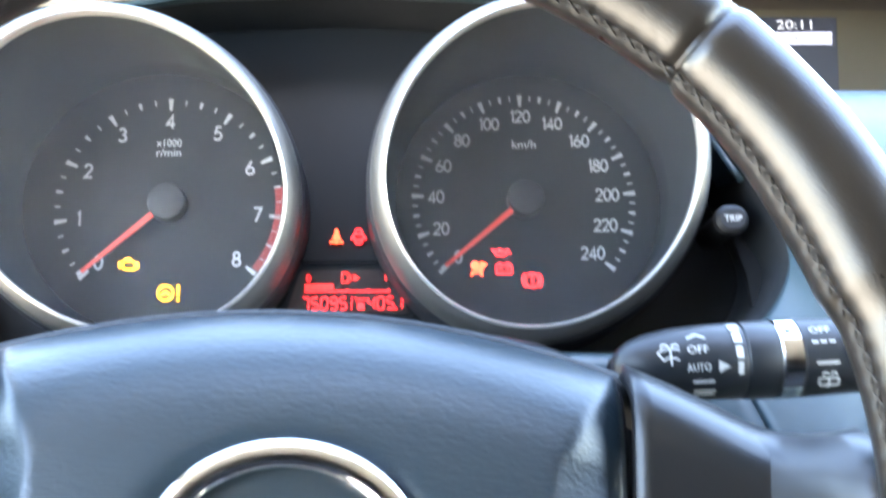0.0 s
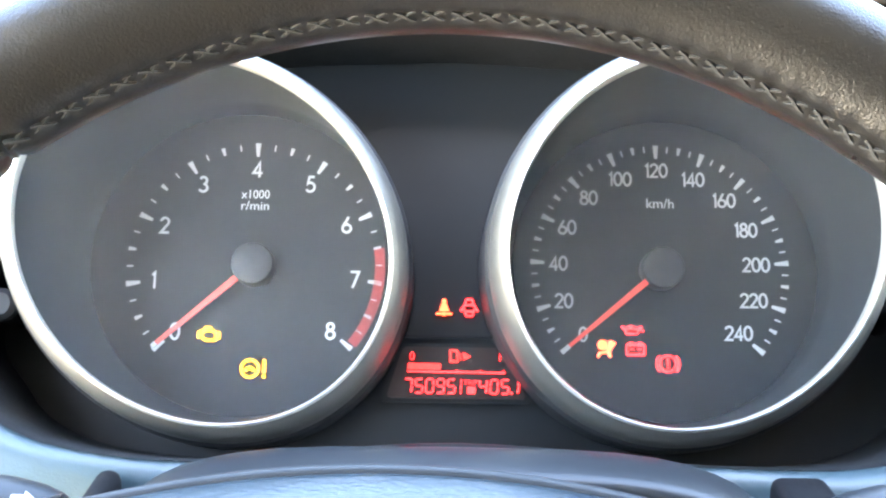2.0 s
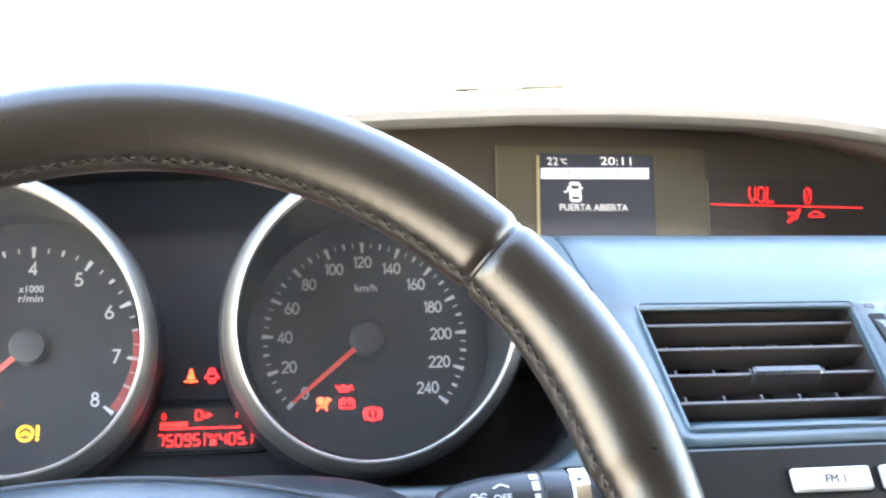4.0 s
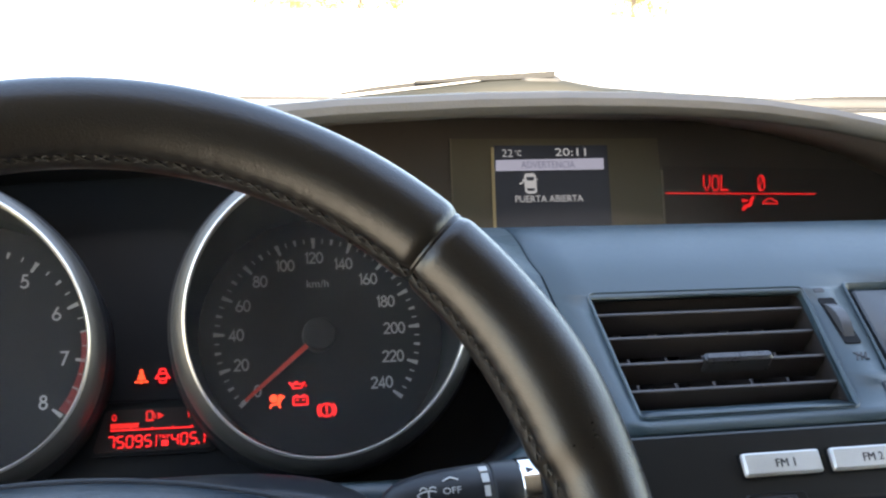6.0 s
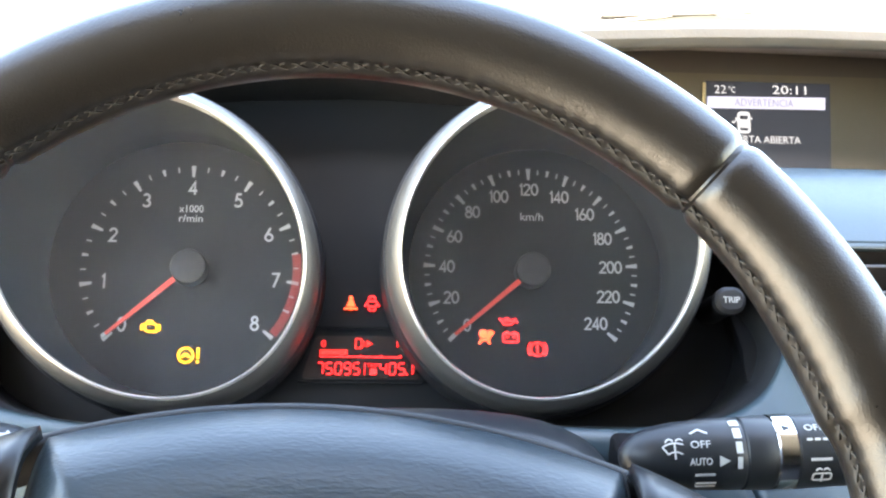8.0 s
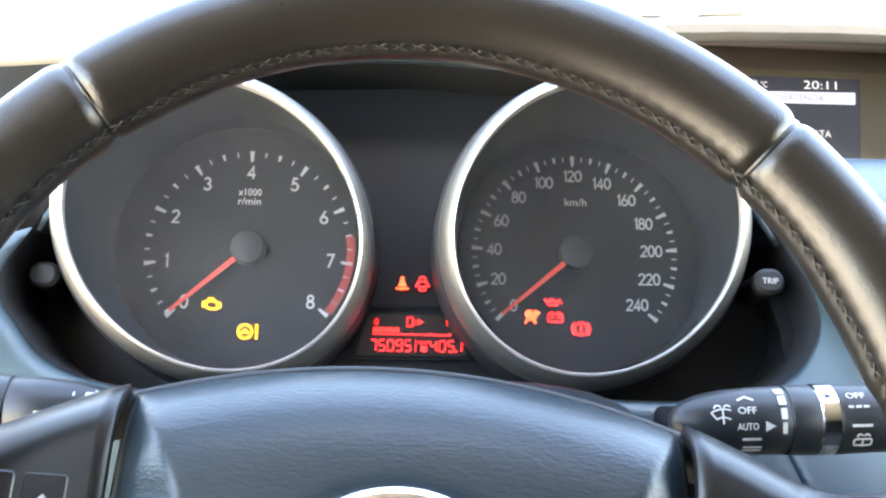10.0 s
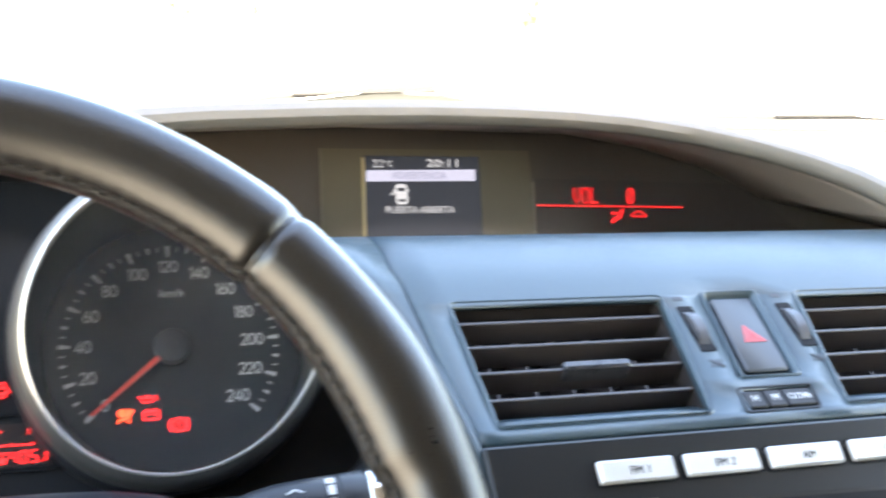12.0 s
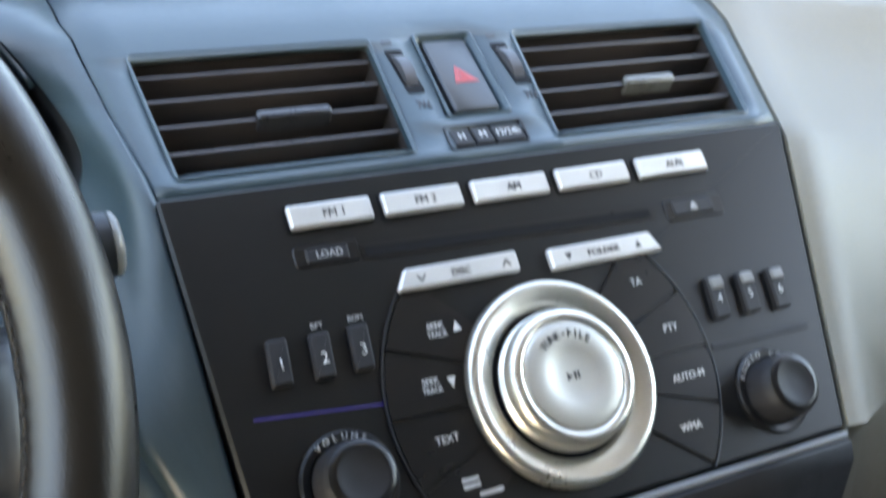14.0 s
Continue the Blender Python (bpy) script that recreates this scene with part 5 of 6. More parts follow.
    for tx, v in numbers:
        a = radians(dial_angle(side, v))
        r = 0.0382 if side < 0 else 0.0395 - (0.0023 * abs(math.cos(a)) if len(tx) > 2 else 0.0006)
        part("numeral", numeral(tx, 0.0066 if side < 0 else 0.0058, 0.0009 if side < 0 else 0.0008), M_DIAL, g, "", 0, pose(cx + r * math.cos(a), cy + r * math.sin(a), 0.0))
    for tx, y, h, w_ in unit:
        write(tx, h, M_GREYPRINT, g, cx - 0.001 if side < 0 else cx + 0.0008, cy + y, 0.0, width=w_)
    a = dial_angle(side, needle_at)
    bm = bmesh.new()
    c, s = math.cos(radians(a)), math.sin(radians(a))
    bar(bm, cx + 0.0075 * c, cy + 0.0075 * s, cx + (rt - 0.0012) * c, cy + (rt - 0.0012) * s, 0.0024, 0.0042, 0.0052, 0.0014)
    part("needle", bm, M_NEEDLE, g, "orange-red needle")
    bm = bmesh.new()
    bar(bm, cx + (rt - 0.0030) * c, cy + (rt - 0.0030) * s, cx + (rt - 0.0010) * c, cy + (rt - 0.0010) * s, 0.0019, 0.0041, 0.0053, 0.0017)
    part("needle_tip", bm, M_DIAL, g)
    bm = bmesh.new()
    lathe(bm, [(0.0080, 0.0), (0.0080, 0.0062), (0.0076, 0.0072), (0.0066, 0.0077), (0.002, 0.0078)], 40, cx, cy)
    part("hub", bm, M_DARK, g, "round grey-black needle hub")
    return g


tach = gauge(-1, "tachometer", "engine speed gauge at zero", [(str(i), i / 8) for i in range(9)], 32, 4, 0.0, [("x1000", 0.0283, 0.0034, 0.0108), ("r/min", 0.0238, 0.0034, 0.0106)])
spd = gauge(1, "speedometer", "speed gauge at zero, marked to 240", [(str(20 * i), i / 12) for i in range(13)], 48, 4, 0.0, [("km/h", 0.0264, 0.0038, 0.0106)])
for k in range(48):
    bm = bmesh.new()
    tick_mark(bm, DIALS[-1][0], DIALS[-1][1], dial_angle(-1, (6.52 + 1.44 * k / 48) / 8), DIALS[-1][2] - 0.0030, DIALS[-1][2] + 0.0009, 0.00058)
    part("red_stroke", bm, M_REDPRINT, tach, smooth=0)

# tell-tales
M_REDORANGE = lit("red_orange_backlight", (1.0, 0.075, 0.03), 0.22)
tells = [
    ("engine_light", M_AMBER, tach), ("steering_light", M_AMBER, tach), ("belt_light", M_REDORANGE, clu), ("door_light", M_RED, clu), ("oil_light", M_RED, spd),
    ("battery_light", M_RED, spd), ("airbag_light", M_REDORANGE, spd), ("brake_light", M_RED, spd)]


def tell(name, m, parent, build, label):
    bm = bmesh.new()
    build(bm)
    part(name, bm, m, parent, label, 0)


def outline(bm, pts, w_):
    for a, b in zip(pts, pts[1:] + pts[:1]):
        bar(bm, *a, *b, w_)


def shift(pts, x, y):
    return [(px + x, py + y) for px, py in pts]


def engine(bm):
    x, y = -0.0926, -0.0239
    outline(bm, shift([(-0.0022, 0.0014), (0.0016, 0.0014), (0.0030, 0.0004), (0.0030, -0.0022), (-0.0010, -0.0022), (-0.0022, -0.0012)], x, y), 0.0009)
    bar(bm, x - 0.0014, y + 0.0025, x + 0.0012, y + 0.0025, 0.0008)
    bar(bm, x - 0.0001, y + 0.0025, x - 0.0001, y + 0.0014, 0.0008)
    bar(bm, x - 0.0036, y + 0.0012, x - 0.0036, y - 0.0016, 0.0008)
    bar(bm, x - 0.0036, y - 0.0002, x - 0.0022, y - 0.0002, 0.0008)
    bar(bm, x + 0.0041, y + 0.0010, x + 0.0041, y - 0.0018, 0.0009)
    bar(bm, x + 0.0030, y - 0.0004, x + 0.0041, y - 0.0004, 0.0008)


def steer(bm):
    x, y = -0.0764, -0.0365
    arc(bm, x, y, 0.0032, 0.0009, 0, 360)
    prism(bm, shift([(-0.0026, -0.0010), (-0.0014, 0.0002), (-0.0006, 0.0009), (0.0006, 0.0009), (0.0014, 0.0002), (0.0026, -0.0010), (0.0010, -0.0010), (0.0, -0.0002), (-0.0010, -0.0010)], x, y), 0, 0.0003)
    bar(bm, x + 0.0053, y + 0.0034, x + 0.0053, y - 0.0014, 0.0011)
    bar(bm, x + 0.0053, y - 0.0023, x + 0.0053, y - 0.0034, 0.0011)


def belt(bm):
    x, y = -0.0043, -0.0126
    prism(bm, circle(x, y + 0.0027, 0.0009, 12), 0, 0.0003)
    prism(bm, shift([(-0.0009, 0.0018), (0.0009, 0.0018), (0.0019, -0.0012), (-0.0019, -0.0012)], x, y), 0, 0.0003)
    bar(bm, x - 0.0030, y - 0.0022, x - 0.0008, y - 0.0022, 0.0008)
    bar(bm, x + 0.0030, y - 0.0022, x + 0.0008, y - 0.0022, 0.0008)
    prism(bm, shift([(-0.0007, -0.0015), (0.0007, -0.0015), (0.0005, -0.0030), (-0.0005, -0.0030)], x, y), 0, 0.0003)


def door(bm):
    x, y = 0.0052, -0.0124
    outline(bm, shift([(-0.0011, 0.0032), (0.0011, 0.0032), (0.0016, 0.0011), (-0.0016, 0.0011)], x, y), 0.0008)
    outline(bm, shift([(-0.0016, -0.0014), (0.0016, -0.0014), (0.0012, -0.0031), (-0.0012, -0.0031)], x, y), 0.0008)
    for k in (-1, 1):
        bar(bm, x + k * 0.0018, y + 0.0010, x + k * 0.0032, y - 0.0014, 0.0009)
        bar(bm, x + k * 0.0018, y - 0.0004, x + k * 0.0018, y - 0.0014, 0.0007)


def oil(bm):
    x, y = 0.0668, -0.0199
    outline(bm, shift([(-0.0022, 0.0006), (0.0010, 0.0006), (0.0018, 0.0002), (0.0036, 0.0014), (0.0018, -0.0014), (-0.0022, -0.0014)], x, y), 0.0007)
    bar(bm, x - 0.0022, y, x - 0.0040, y + 0.0014, 0.0009)
    bar(bm, x - 0.0012, y + 0.0014, x + 0.0004, y + 0.0014, 0.0008)
    prism(bm, circle(x + 0.0042, y - 0.0004, 0.0004, 8), 0, 0.0003)


def battery(bm):
    x, y = 0.0680, -0.0270
    outline(bm, shift([(-0.0033, 0.0015), (0.0033, 0.0015), (0.0033, -0.0022), (-0.0033, -0.0022)], x, y), 0.0008)
    bar(bm, x - 0.0024, y + 0.0022, x - 0.0010, y + 0.0022, 0.0008)
    bar(bm, x + 0.0024, y + 0.0022, x + 0.0010, y + 0.0022, 0.0008)
    bar(bm, x - 0.0022, y, x - 0.0008, y, 0.0006)
    bar(bm, x + 0.0022, y, x + 0.0008, y, 0.0006)


def airbag(bm):
    x, y = 0.0571, -0.0271
    prism(bm, circle(x - 0.0016, y + 0.0014, 0.0019, 18), 0, 0.0003)
    prism(bm, circle(x + 0.0016, y + 0.0022, 0.0010, 12), 0, 0.0003)
    bar(bm, x + 0.0016, y + 0.0014, x + 0.0004, y - 0.0012, 0.0019, w1=0.0016)
    bar(bm, x + 0.0000, y - 0.0012, x - 0.0028, y - 0.0016, 0.0009)
    bar(bm, x - 0.0026, y - 0.0014, x - 0.0034, y - 0.0032, 0.0009)
    bar(bm, x + 0.0006, y - 0.0012, x + 0.0014, y - 0.0032, 0.0010)
    bar(bm, x + 0.0024, y + 0.0012, x + 0.0034, y + 0.0024, 0.0008)


def brake(bm):
    x, y = 0.0801, -0.0324
    arc(bm, x, y, 0.0030, 0.0008, 0, 360)
    arc(bm, x, y, 0.0042, 0.0008, -44, 44)
    arc(bm, x, y, 0.0042, 0.0008, 136, 224)
    bar(bm, x, y + 0.0020, x, y - 0.0006, 0.0009)
    bar(bm, x, y - 0.0012, x, y - 0.0019, 0.0009)


for (nm, m_, par), fn, lb in zip(tells, (engine, steer, belt, door, oil, battery, airbag, brake),
                                 ("lit amber engine symbol", "lit amber steering symbol", "lit red-orange seat belt symbol", "lit red open-door symbol", "lit red oil symbol", "lit red battery symbol", "lit red-orange airbag symbol", "lit red brake symbol")):
    tell(nm, m_, par, fn, lb)

# odometer
bm = bmesh.new()
prism(bm, rquad([(-0.0195, -0.0290), (-0.0255, -0.0480), (0.0265, -0.0480), (0.0195, -0.0290)], 0.002, 3), 0.0012, 0.0022)
odo = part("odometer", bm, M_REDLCD, clu, "red-lit odometer and fuel display", m=pose(0, 0.0014, 0))
SEG = {"0": "abcdef", "1": "bc", "4": "fgbc", "5": "afgcd", "7": "abc", "9": "abcdfg"}


def seven(ch, x, y, w_, h, t):
    sk = h * 0.05
    pts = {"a": (0, 1, 1, 1), "b": (1, 1, 1, 0.5), "c": (1, 0.5, 1, 0), "d": (0, 0, 1, 0), "e": (0, 0.5, 0, 0), "f": (0, 1, 0, 0.5), "g": (0, 0.5, 1, 0.5)}
    for s in SEG[ch]:
        x0, y0, x1, y1 = pts[s]
        a, b = Vector((x + x0 * w_ + y0 * sk, y + y0 * h)), Vector((x + x1 * w_ + y1 * sk, y + y1 * h))
        d = (b - a) * 0.1
        bm = bmesh.new()
        bar(bm, *(a + d), *(b - d), t, 0.0022, 0.0025)
        part("digit_segment", bm, M_RED, odo, smooth=0)


for i, ch in enumerate("75095"):
    seven(ch, -0.0188 + i * 0.0040, -0.0460, 0.0027, 0.0050, 0.0007)
for i, ch in enumerate("405"):
    seven(ch, 0.0090 + i * 0.0041, -0.0460, 0.0027, 0.0050, 0.0007)
seven("1", 0.0208, -0.0460, 0.0027, 0.0050, 0.0007)
bm = bmesh.new()
prism(bm, circle(0.0210, -0.0458, 0.0005, 8), 0.0022, 0.0025)
part("decimal_point", bm, M_RED, odo, smooth=0)
bm = bmesh.new()
bar(bm, 0.0022, -0.0463, 0.0024, -0.0408, 0.0004, 0.0022, 0.0025)
prism(bm, rrect(0.0046, 0.0076, -0.0462, -0.0436, 0.0004), 0.0022, 0.0025)
part("trip_mark", bm, M_RED, odo)
write("TRIP", 0.0016, M_RED, odo, 0.0058, -0.0420, 0.0022, width=0.0052)
write("0", 0.0030, M_RED, odo, -0.0160, -0.0325, 0.0022)
write("1", 0.0030, M_RED, odo, 0.0167, -0.0325, 0.0022)
bm = bmesh.new()
outline(bm, [(-0.0018, -0.0303), (0.0008, -0.0303), (0.0008, -0.0342), (-0.0018, -0.0342)], 0.0007)
bar(bm, -0.0022, -0.0344, 0.0012, -0.0344, 0.0007)
bar(bm, 0.0010, -0.0312, 0.0020, -0.0318, 0.0005)
bar(bm, 0.0020, -0.0316, 0.0020, -0.0338, 0.0005)
for a in bm.verts:
    a.co.z += 0.0022
prism(bm, [(0.0030, -0.0308), (0.0030, -0.0340), (0.0058, -0.0324)], 0.0022, 0.0025)
part("fuel_mark", bm, M_REDDIM, odo)
for k in range(4):
    bm = bmesh.new()
    x = -0.0176 + k * 0.0031
    prism(bm, [(x, -0.0352), (x, -0.0374), (x + 0.0029, -0.0374), (x + 0.0029, -0.0352)], 0.0022, 0.0025)
    part("fuel_segment", bm, M_REDDIM, odo)
bm = bmesh.new()
bar(bm, -0.0176, -0.0382, 0.0187, -0.0384, 0.0006, 0.0022, 0.0025)
for x in (-0.0086, 0.0005, 0.0095, 0.0180):
    bar(bm, x, -0.0384, x, -0.0374, 0.0006, 0.0022, 0.0025)
part("fuel_scale", bm, M_RED, odo)
bm = bmesh.new()
bar(bm, -0.024, -0.0236, 0.024, -0.0236, 0.0008, 0.0, 0.0018)
part("ledge", bm, M_BLACK, clu)

# trip button and dimmer on the cowl
for x, y, w_, tx in ((0.1540, -0.0180, 0.0470, "TRIP"), (-0.1600, -0.0180, 0.030, "")):
    t = thing("cluster_knob", CLU @ pose(x, y, w_), "small black push knob on the side of the instrument binnacle", "knob", "binnacle knobs")
    bm = bmesh.new()
    prism(bm, rrect(-0.0066, 0.0066, -0.0056, 0.0056, 0.0053, 6), -0.004, 0.0014, 0.0016)
    k = part("cap", bm, M_DARK, t)
    bm = bmesh.new()
    prism(bm, rrect(-0.0060, 0.0060, -0.0050, 0.0050, 0.0048, 6), -0.030, -0.004)
    part("stem", bm, M_BLACK, t)
    if tx:
        write(tx, 0.0025, M_STALKPRINT, t, 0, 0, 0.0014)


# ---- steering wheel ----
whl = thing("steering_wheel", WHL, "black leather steering wheel with stitching and a chrome emblem", "steering wheel")
RW, RS = 0.1472, 0.0134
PITCH = 2.35


def rim_radius(a):
    """The rim is a little thicker at the thumb rests."""
    a = (a + 180) % 360 - 180
    g = math.exp(-((a - 27) / 8) ** 2) + math.exp(-((a - 153) / 8) ** 2)
    return RS * (1 + 0.06 * g)


def rim_point(a, t, k=1.0, lift=0.0):
    """A point of the rim: a round the wheel, t round the leather. The laced seam pulls the leather in, and the thumb rests end in a fold."""
    w_ = (a + 180) % 360 - 180
    r = rim_radius(a) * k
    seam = math.exp(-((t - 168) / 8) ** 2)
    r *= 1 - 0.055 * seam - 0.035 * math.exp(-((t - 168) / 15) ** 2) * (0.5 + 0.5 * math.cos(2 * math.pi * a / PITCH))
    inner = 0.5 - 0.5 * math.cos(radians(min(360, max(0, (t - 60) * 1.5)))) if 60 < t < 300 else 0.0
    rest = 0.0
    for c_, d_ in ((18, 1), (162, -1)):
        e = (w_ - c_) * d_
        rest += smooth01((e + 4.0) / 5.0) * math.exp(-max(0.0, e) / 16)
    r *= 1 + 0.16 * rest * inner
    c, s_ = math.cos(radians(a)), math.sin(radians(a))
    rr = RW + (r + lift) * math.cos(radians(t))
    return (rr * c, rr * s_, (r * 1.04 + lift) * math.sin(radians(t)))


TURNS = [i * 12.0 for i in range(12)] + [144 + i * 4.0 for i in range(13)] + [204 + i * 12.0 for i in range(13)]


def rim_section(a0, a1, name, label):
    n = max(6, int((a1 - a0) / 0.45))
    rows = []
    for i in range(n + 1):
        end = min(i, n - i)
        k = (0.90, 0.955, 0.985)[end] if end < 3 else 1.0
        rows.append([rim_point(a0 + (a1 - a0) * i / n, t, k) for t in TURNS])
    bm = bmesh.new()
    grid(bm, rows, close=True)
    return part(name, bm, M_LEATHER, whl, label, smooth=70)


rim_section(46.3, 127.7, "rim_top", "smooth black leather top of the rim")
rim_section(-40, 45.7, "rim_grip", "black leather grip")
rim_section(128.3, 220, "rim_grip", "black leather grip")
rim_section(220.6, 319.4, "rim_bottom", "black leather bottom of the rim")
for a in (46, 128, 220.3, 319.7):
    bm = bmesh.new()
    rows = []
    for da, k in ((-0.35, 0.92), (0, 0.945), (0.35, 0.92)):
        c, s = math.cos(radians(a + da)), math.sin(radians(a + da))
        rows.append([((RW + RS * k * math.cos(2 * math.pi * j / 24)) * c, (RW + RS * k * math.cos(2 * math.pi * j / 24)) * s, RS * k * math.sin(2 * math.pi * j / 24)) for j in range(24)])
    grid(bm, rows, close=True)
    part("rim_seam", bm, M_LEATHER, whl)
# inside seam with crossed stitches
bm = bmesh.new()
ribbon(bm, [(-0.0021, -0.0013), (-0.0010, -0.0008), (0.0010, 0.0008), (0.0021, 0.0013)], 0.0006, -0.0003, 0.0004)
me_ = bpy.data.meshes.new("thread")
q_ = bmesh.new()
ribbon(q_, [(-0.0021, 0.0013), (-0.0010, 0.0008), (0.0010, -0.0008), (0.0021, -0.0013)], 0.0006, -0.0003, 0.0006)
q_.to_mesh(me_)
q_.free()
bm.from_mesh(me_)
bpy.data.meshes.remove(me_)
stitch = finish(bm, "stitch", M_THREAD, 0)
for k in range(int(257 / PITCH)):
    a = PITCH * (k - 16)
    pos = Vector(rim_point(a, 168))
    c, s = math.cos(radians(a)), math.sin(radians(a))
    tt_ = radians(168)
    nrm = Vector((math.cos(tt_) * c, math.cos(tt_) * s, math.sin(tt_))).normalized()
    tang = Vector((-s, c, 0))
    m = Matrix((tang, nrm.cross(tang), nrm)).transposed().to_4x4()
    m.translation = pos + nrm * 0.0003
    part("stitch", stitch, None, whl, m=m)

# airbag cover, spokes and switches turn with the wheel
TURN = pose(0, 0, 0, 0, 0, -3.5)


def cover_top(u):
    return 0.0498 - 1.85 * u * u


def hub_depth(d):
    """How the hub curves forward below its upper edge."""
    return -0.054 + 0.027 * (1 - math.exp(-d / 0.012)) + 0.005 * smooth01(d / 0.06)


def cover_depth(u, v):
    """The face of the airbag cover, with a slanting facet along each side."""
    e = max(0.0, abs(u) - interp(v, [-0.03, 0.006, 0.0125, 0.0225, 0.033, 0.038], [0.0590, 0.0630, 0.0662, 0.0712, 0.0790, 0.0850]))
    return hub_depth(cover_top(u) - v) - 0.62 * (e * e / 0.002 if e < 0.001 else e - 0.0005)


bm = bmesh.new()
rows = []
for k in range(49):
    f = (k / 48) ** 1.4
    row = []
    for i in range(97):
        u = lerp(-0.0843, 0.0843, i / 96)
        vt, vb = cover_top(u), -0.105 + 2.6 * u * u
        v = lerp(vt, vb, f)
        wv = cover_depth(u, v)
        rr = ((u + 0.0005) / 0.041) ** 2 + ((v + 0.0183) / 0.0340) ** 2
        if rr < 1:
            wv -= 0.0035 * smooth01((1 - rr) * 2.2)
        row.append((u, v, wv))
    rows.append(row)
grid(bm, rows)
thick(part("airbag_cover", bm, M_AIRBAG, whl, "grained blue-black airbag cover", m=TURN), 0.004)
# chrome emblem: an oval ring with a plain winged bar
bm = bmesh.new()
rows = []
for i in range(72):
    t = 2 * math.pi * i / 72
    row = []
    for j in range(10):
        q = 2 * math.pi * j / 10
        k = 0.0036 * math.cos(q)
        row.append((-0.0005 + (0.0315 + k) * math.cos(t), -0.0178 + (0.0270 + k) * math.sin(t), -0.0235 + 0.0026 * math.sin(q)))
    rows.append(row)
vs = grid(bm, rows + [rows[0]], close=True)
bmesh.ops.remove_doubles(bm, verts=bm.verts, dist=1e-6)
emb = part("emblem", bm, M_BRIGHT, whl, "polished chrome oval emblem", m=TURN)
bm = bmesh.new()
rows = []
for i in range(17):
    t = lerp(-1, 1, i / 16)
    x = -0.0005 + 0.028 * t
    y = -0.0243 + 0.016 * abs(t) ** 1.6
    h = 0.0035 + 0.002 * abs(t)
    rows.append([(x, y + h, -0.0250), (x, y + h * 0.4, -0.0215), (x, y - h * 0.4, -0.0215), (x, y - h, -0.0250)])
grid(bm, rows, close=True)
part("wing_shape", bm, M_BRIGHT, emb)

# spokes with their seams
def spoke(side):
    sgn = side
    e0 = 0.0856
    bm = bmesh.new()
    rows = []
    for k in range(13):
        f = k / 12
        u = lerp(e0, 0.1405, f)
        vt = interp(u, [0.086, 0.097, 0.111, 0.127, 0.1335, 0.1405], [0.0362, 0.0322, 0.0262, 0.0185, 0.0165, 0.0180])
        vb = interp(u, [0.079, 0.10, 0.13, 0.1405], [-0.060, -0.050, -0.030, -0.030])
        up = 0.030 * smooth01((f - 0.62) / 0.38)
        row = []
        low, high = up - 0.0540, up - lerp(0.0372, 0.0370, f)
        for d, g in ((0, 0), (0.0012, 0.19), (0.0028, 0.40), (0.0046, 0.59), (0.0066, 0.75), (0.0086, 0.86), (0.0108, 0.935), (0.0135, 0.975), (0.018, 0.99), (0.03, 1.0)):
            row.append((sgn * u, max(vb, vt - d), lerp(low, high, g)))
        row.append((sgn * u, vb - 0.002, high - 0.003))
        rows.append(row)
    grid(bm, rows)
    return thick(part("spoke", bm, M_SPOKE, whl, "grey plastic spoke", m=TURN), 0.004)


for side in (1, -1):
    sp = spoke(side)
    x0, x1 = (0.0930, 0.124)
    bm = bmesh.new()
    pts = rrect(x0, x1, -0.034, 0.0140 if side < 0 else -0.010, 0.003)
    prism(bm, [(side * x, y) for x, y in pts], -0.0415, -0.0350, 0.001)
    sw = part("switch_pad", bm, M_DARK, whl, "black switch pad on the spoke", m=TURN)
    for i in range(2):
        bm = bmesh.new()
        a0 = lerp(x0, x1, 0.06 + 0.48 * i)
        prism(bm, [(side * x, y) for x, y in rrect(a0, a0 + 0.0135, -0.004 if side < 0 else -0.026, 0.0105 if side < 0 else -0.013, 0.002)], -0.0360, -0.0328, 0.001)
        b = part("switch", bm, M_RADIO, sw)
        bm = bmesh.new()
        cx = side * (a0 + 0.0068)
        cy = 0.002 if side < 0 else -0.0205
        prism(bm, [(cx - 0.0022, cy), (cx + 0.0022, cy), (cx, cy + 0.0022)], -0.0328, -0.0325)
        part("symbol", bm, M_GREYPRINT, b)
# added dark strip just above cover and spokes: the dim reflection on their edge
bm = bmesh.new()
rows = []
for i in range(61):
    u = lerp(-0.126, 0.126, i / 60)
    a = abs(u)
    v = cover_top(a) if a < 0.085 else interp(a, [0.085, 0.097, 0.111, 0.127], [0.0364, 0.0322, 0.0262, 0.0185])
    rows.append([(u, v - 0.012, -0.0580), (u, v - 0.002, -0.0552), (u, v + 0.0010, -0.0556), (u, v + 0.0020, -0.0566), (u, v + 0.0024, -0.0585), (u, v + 0.0016, -0.064), (u, v - 0.006, -0.074)])
grid(bm, rows)
thick(part("dim_edge_strip", bm, M_DIMEDGE, whl, "added dark strip for the dim reflection along the hub's top edge", m=TURN), 0.002)
# black joint strips between cover and spokes
for u0, u1 in ((0.0844, 0.0855), (-0.0855, -0.0844)):
    bm = bmesh.new()
    rows = [[(u, 0.0362 - d, cover_depth(u0, 0.0360 - d) - 0.0022 + dz) for u, dz in ((u0, -0.01), (u0, 0), (u1, 0), (u1, -0.01))] for d in (0, 0.003, 0.006, 0.010, 0.016, 0.024, 0.035, 0.05, 0.08)]
    grid(bm, rows, close=True)
    part("joint", bm, M_BLACK, whl, m=TURN)

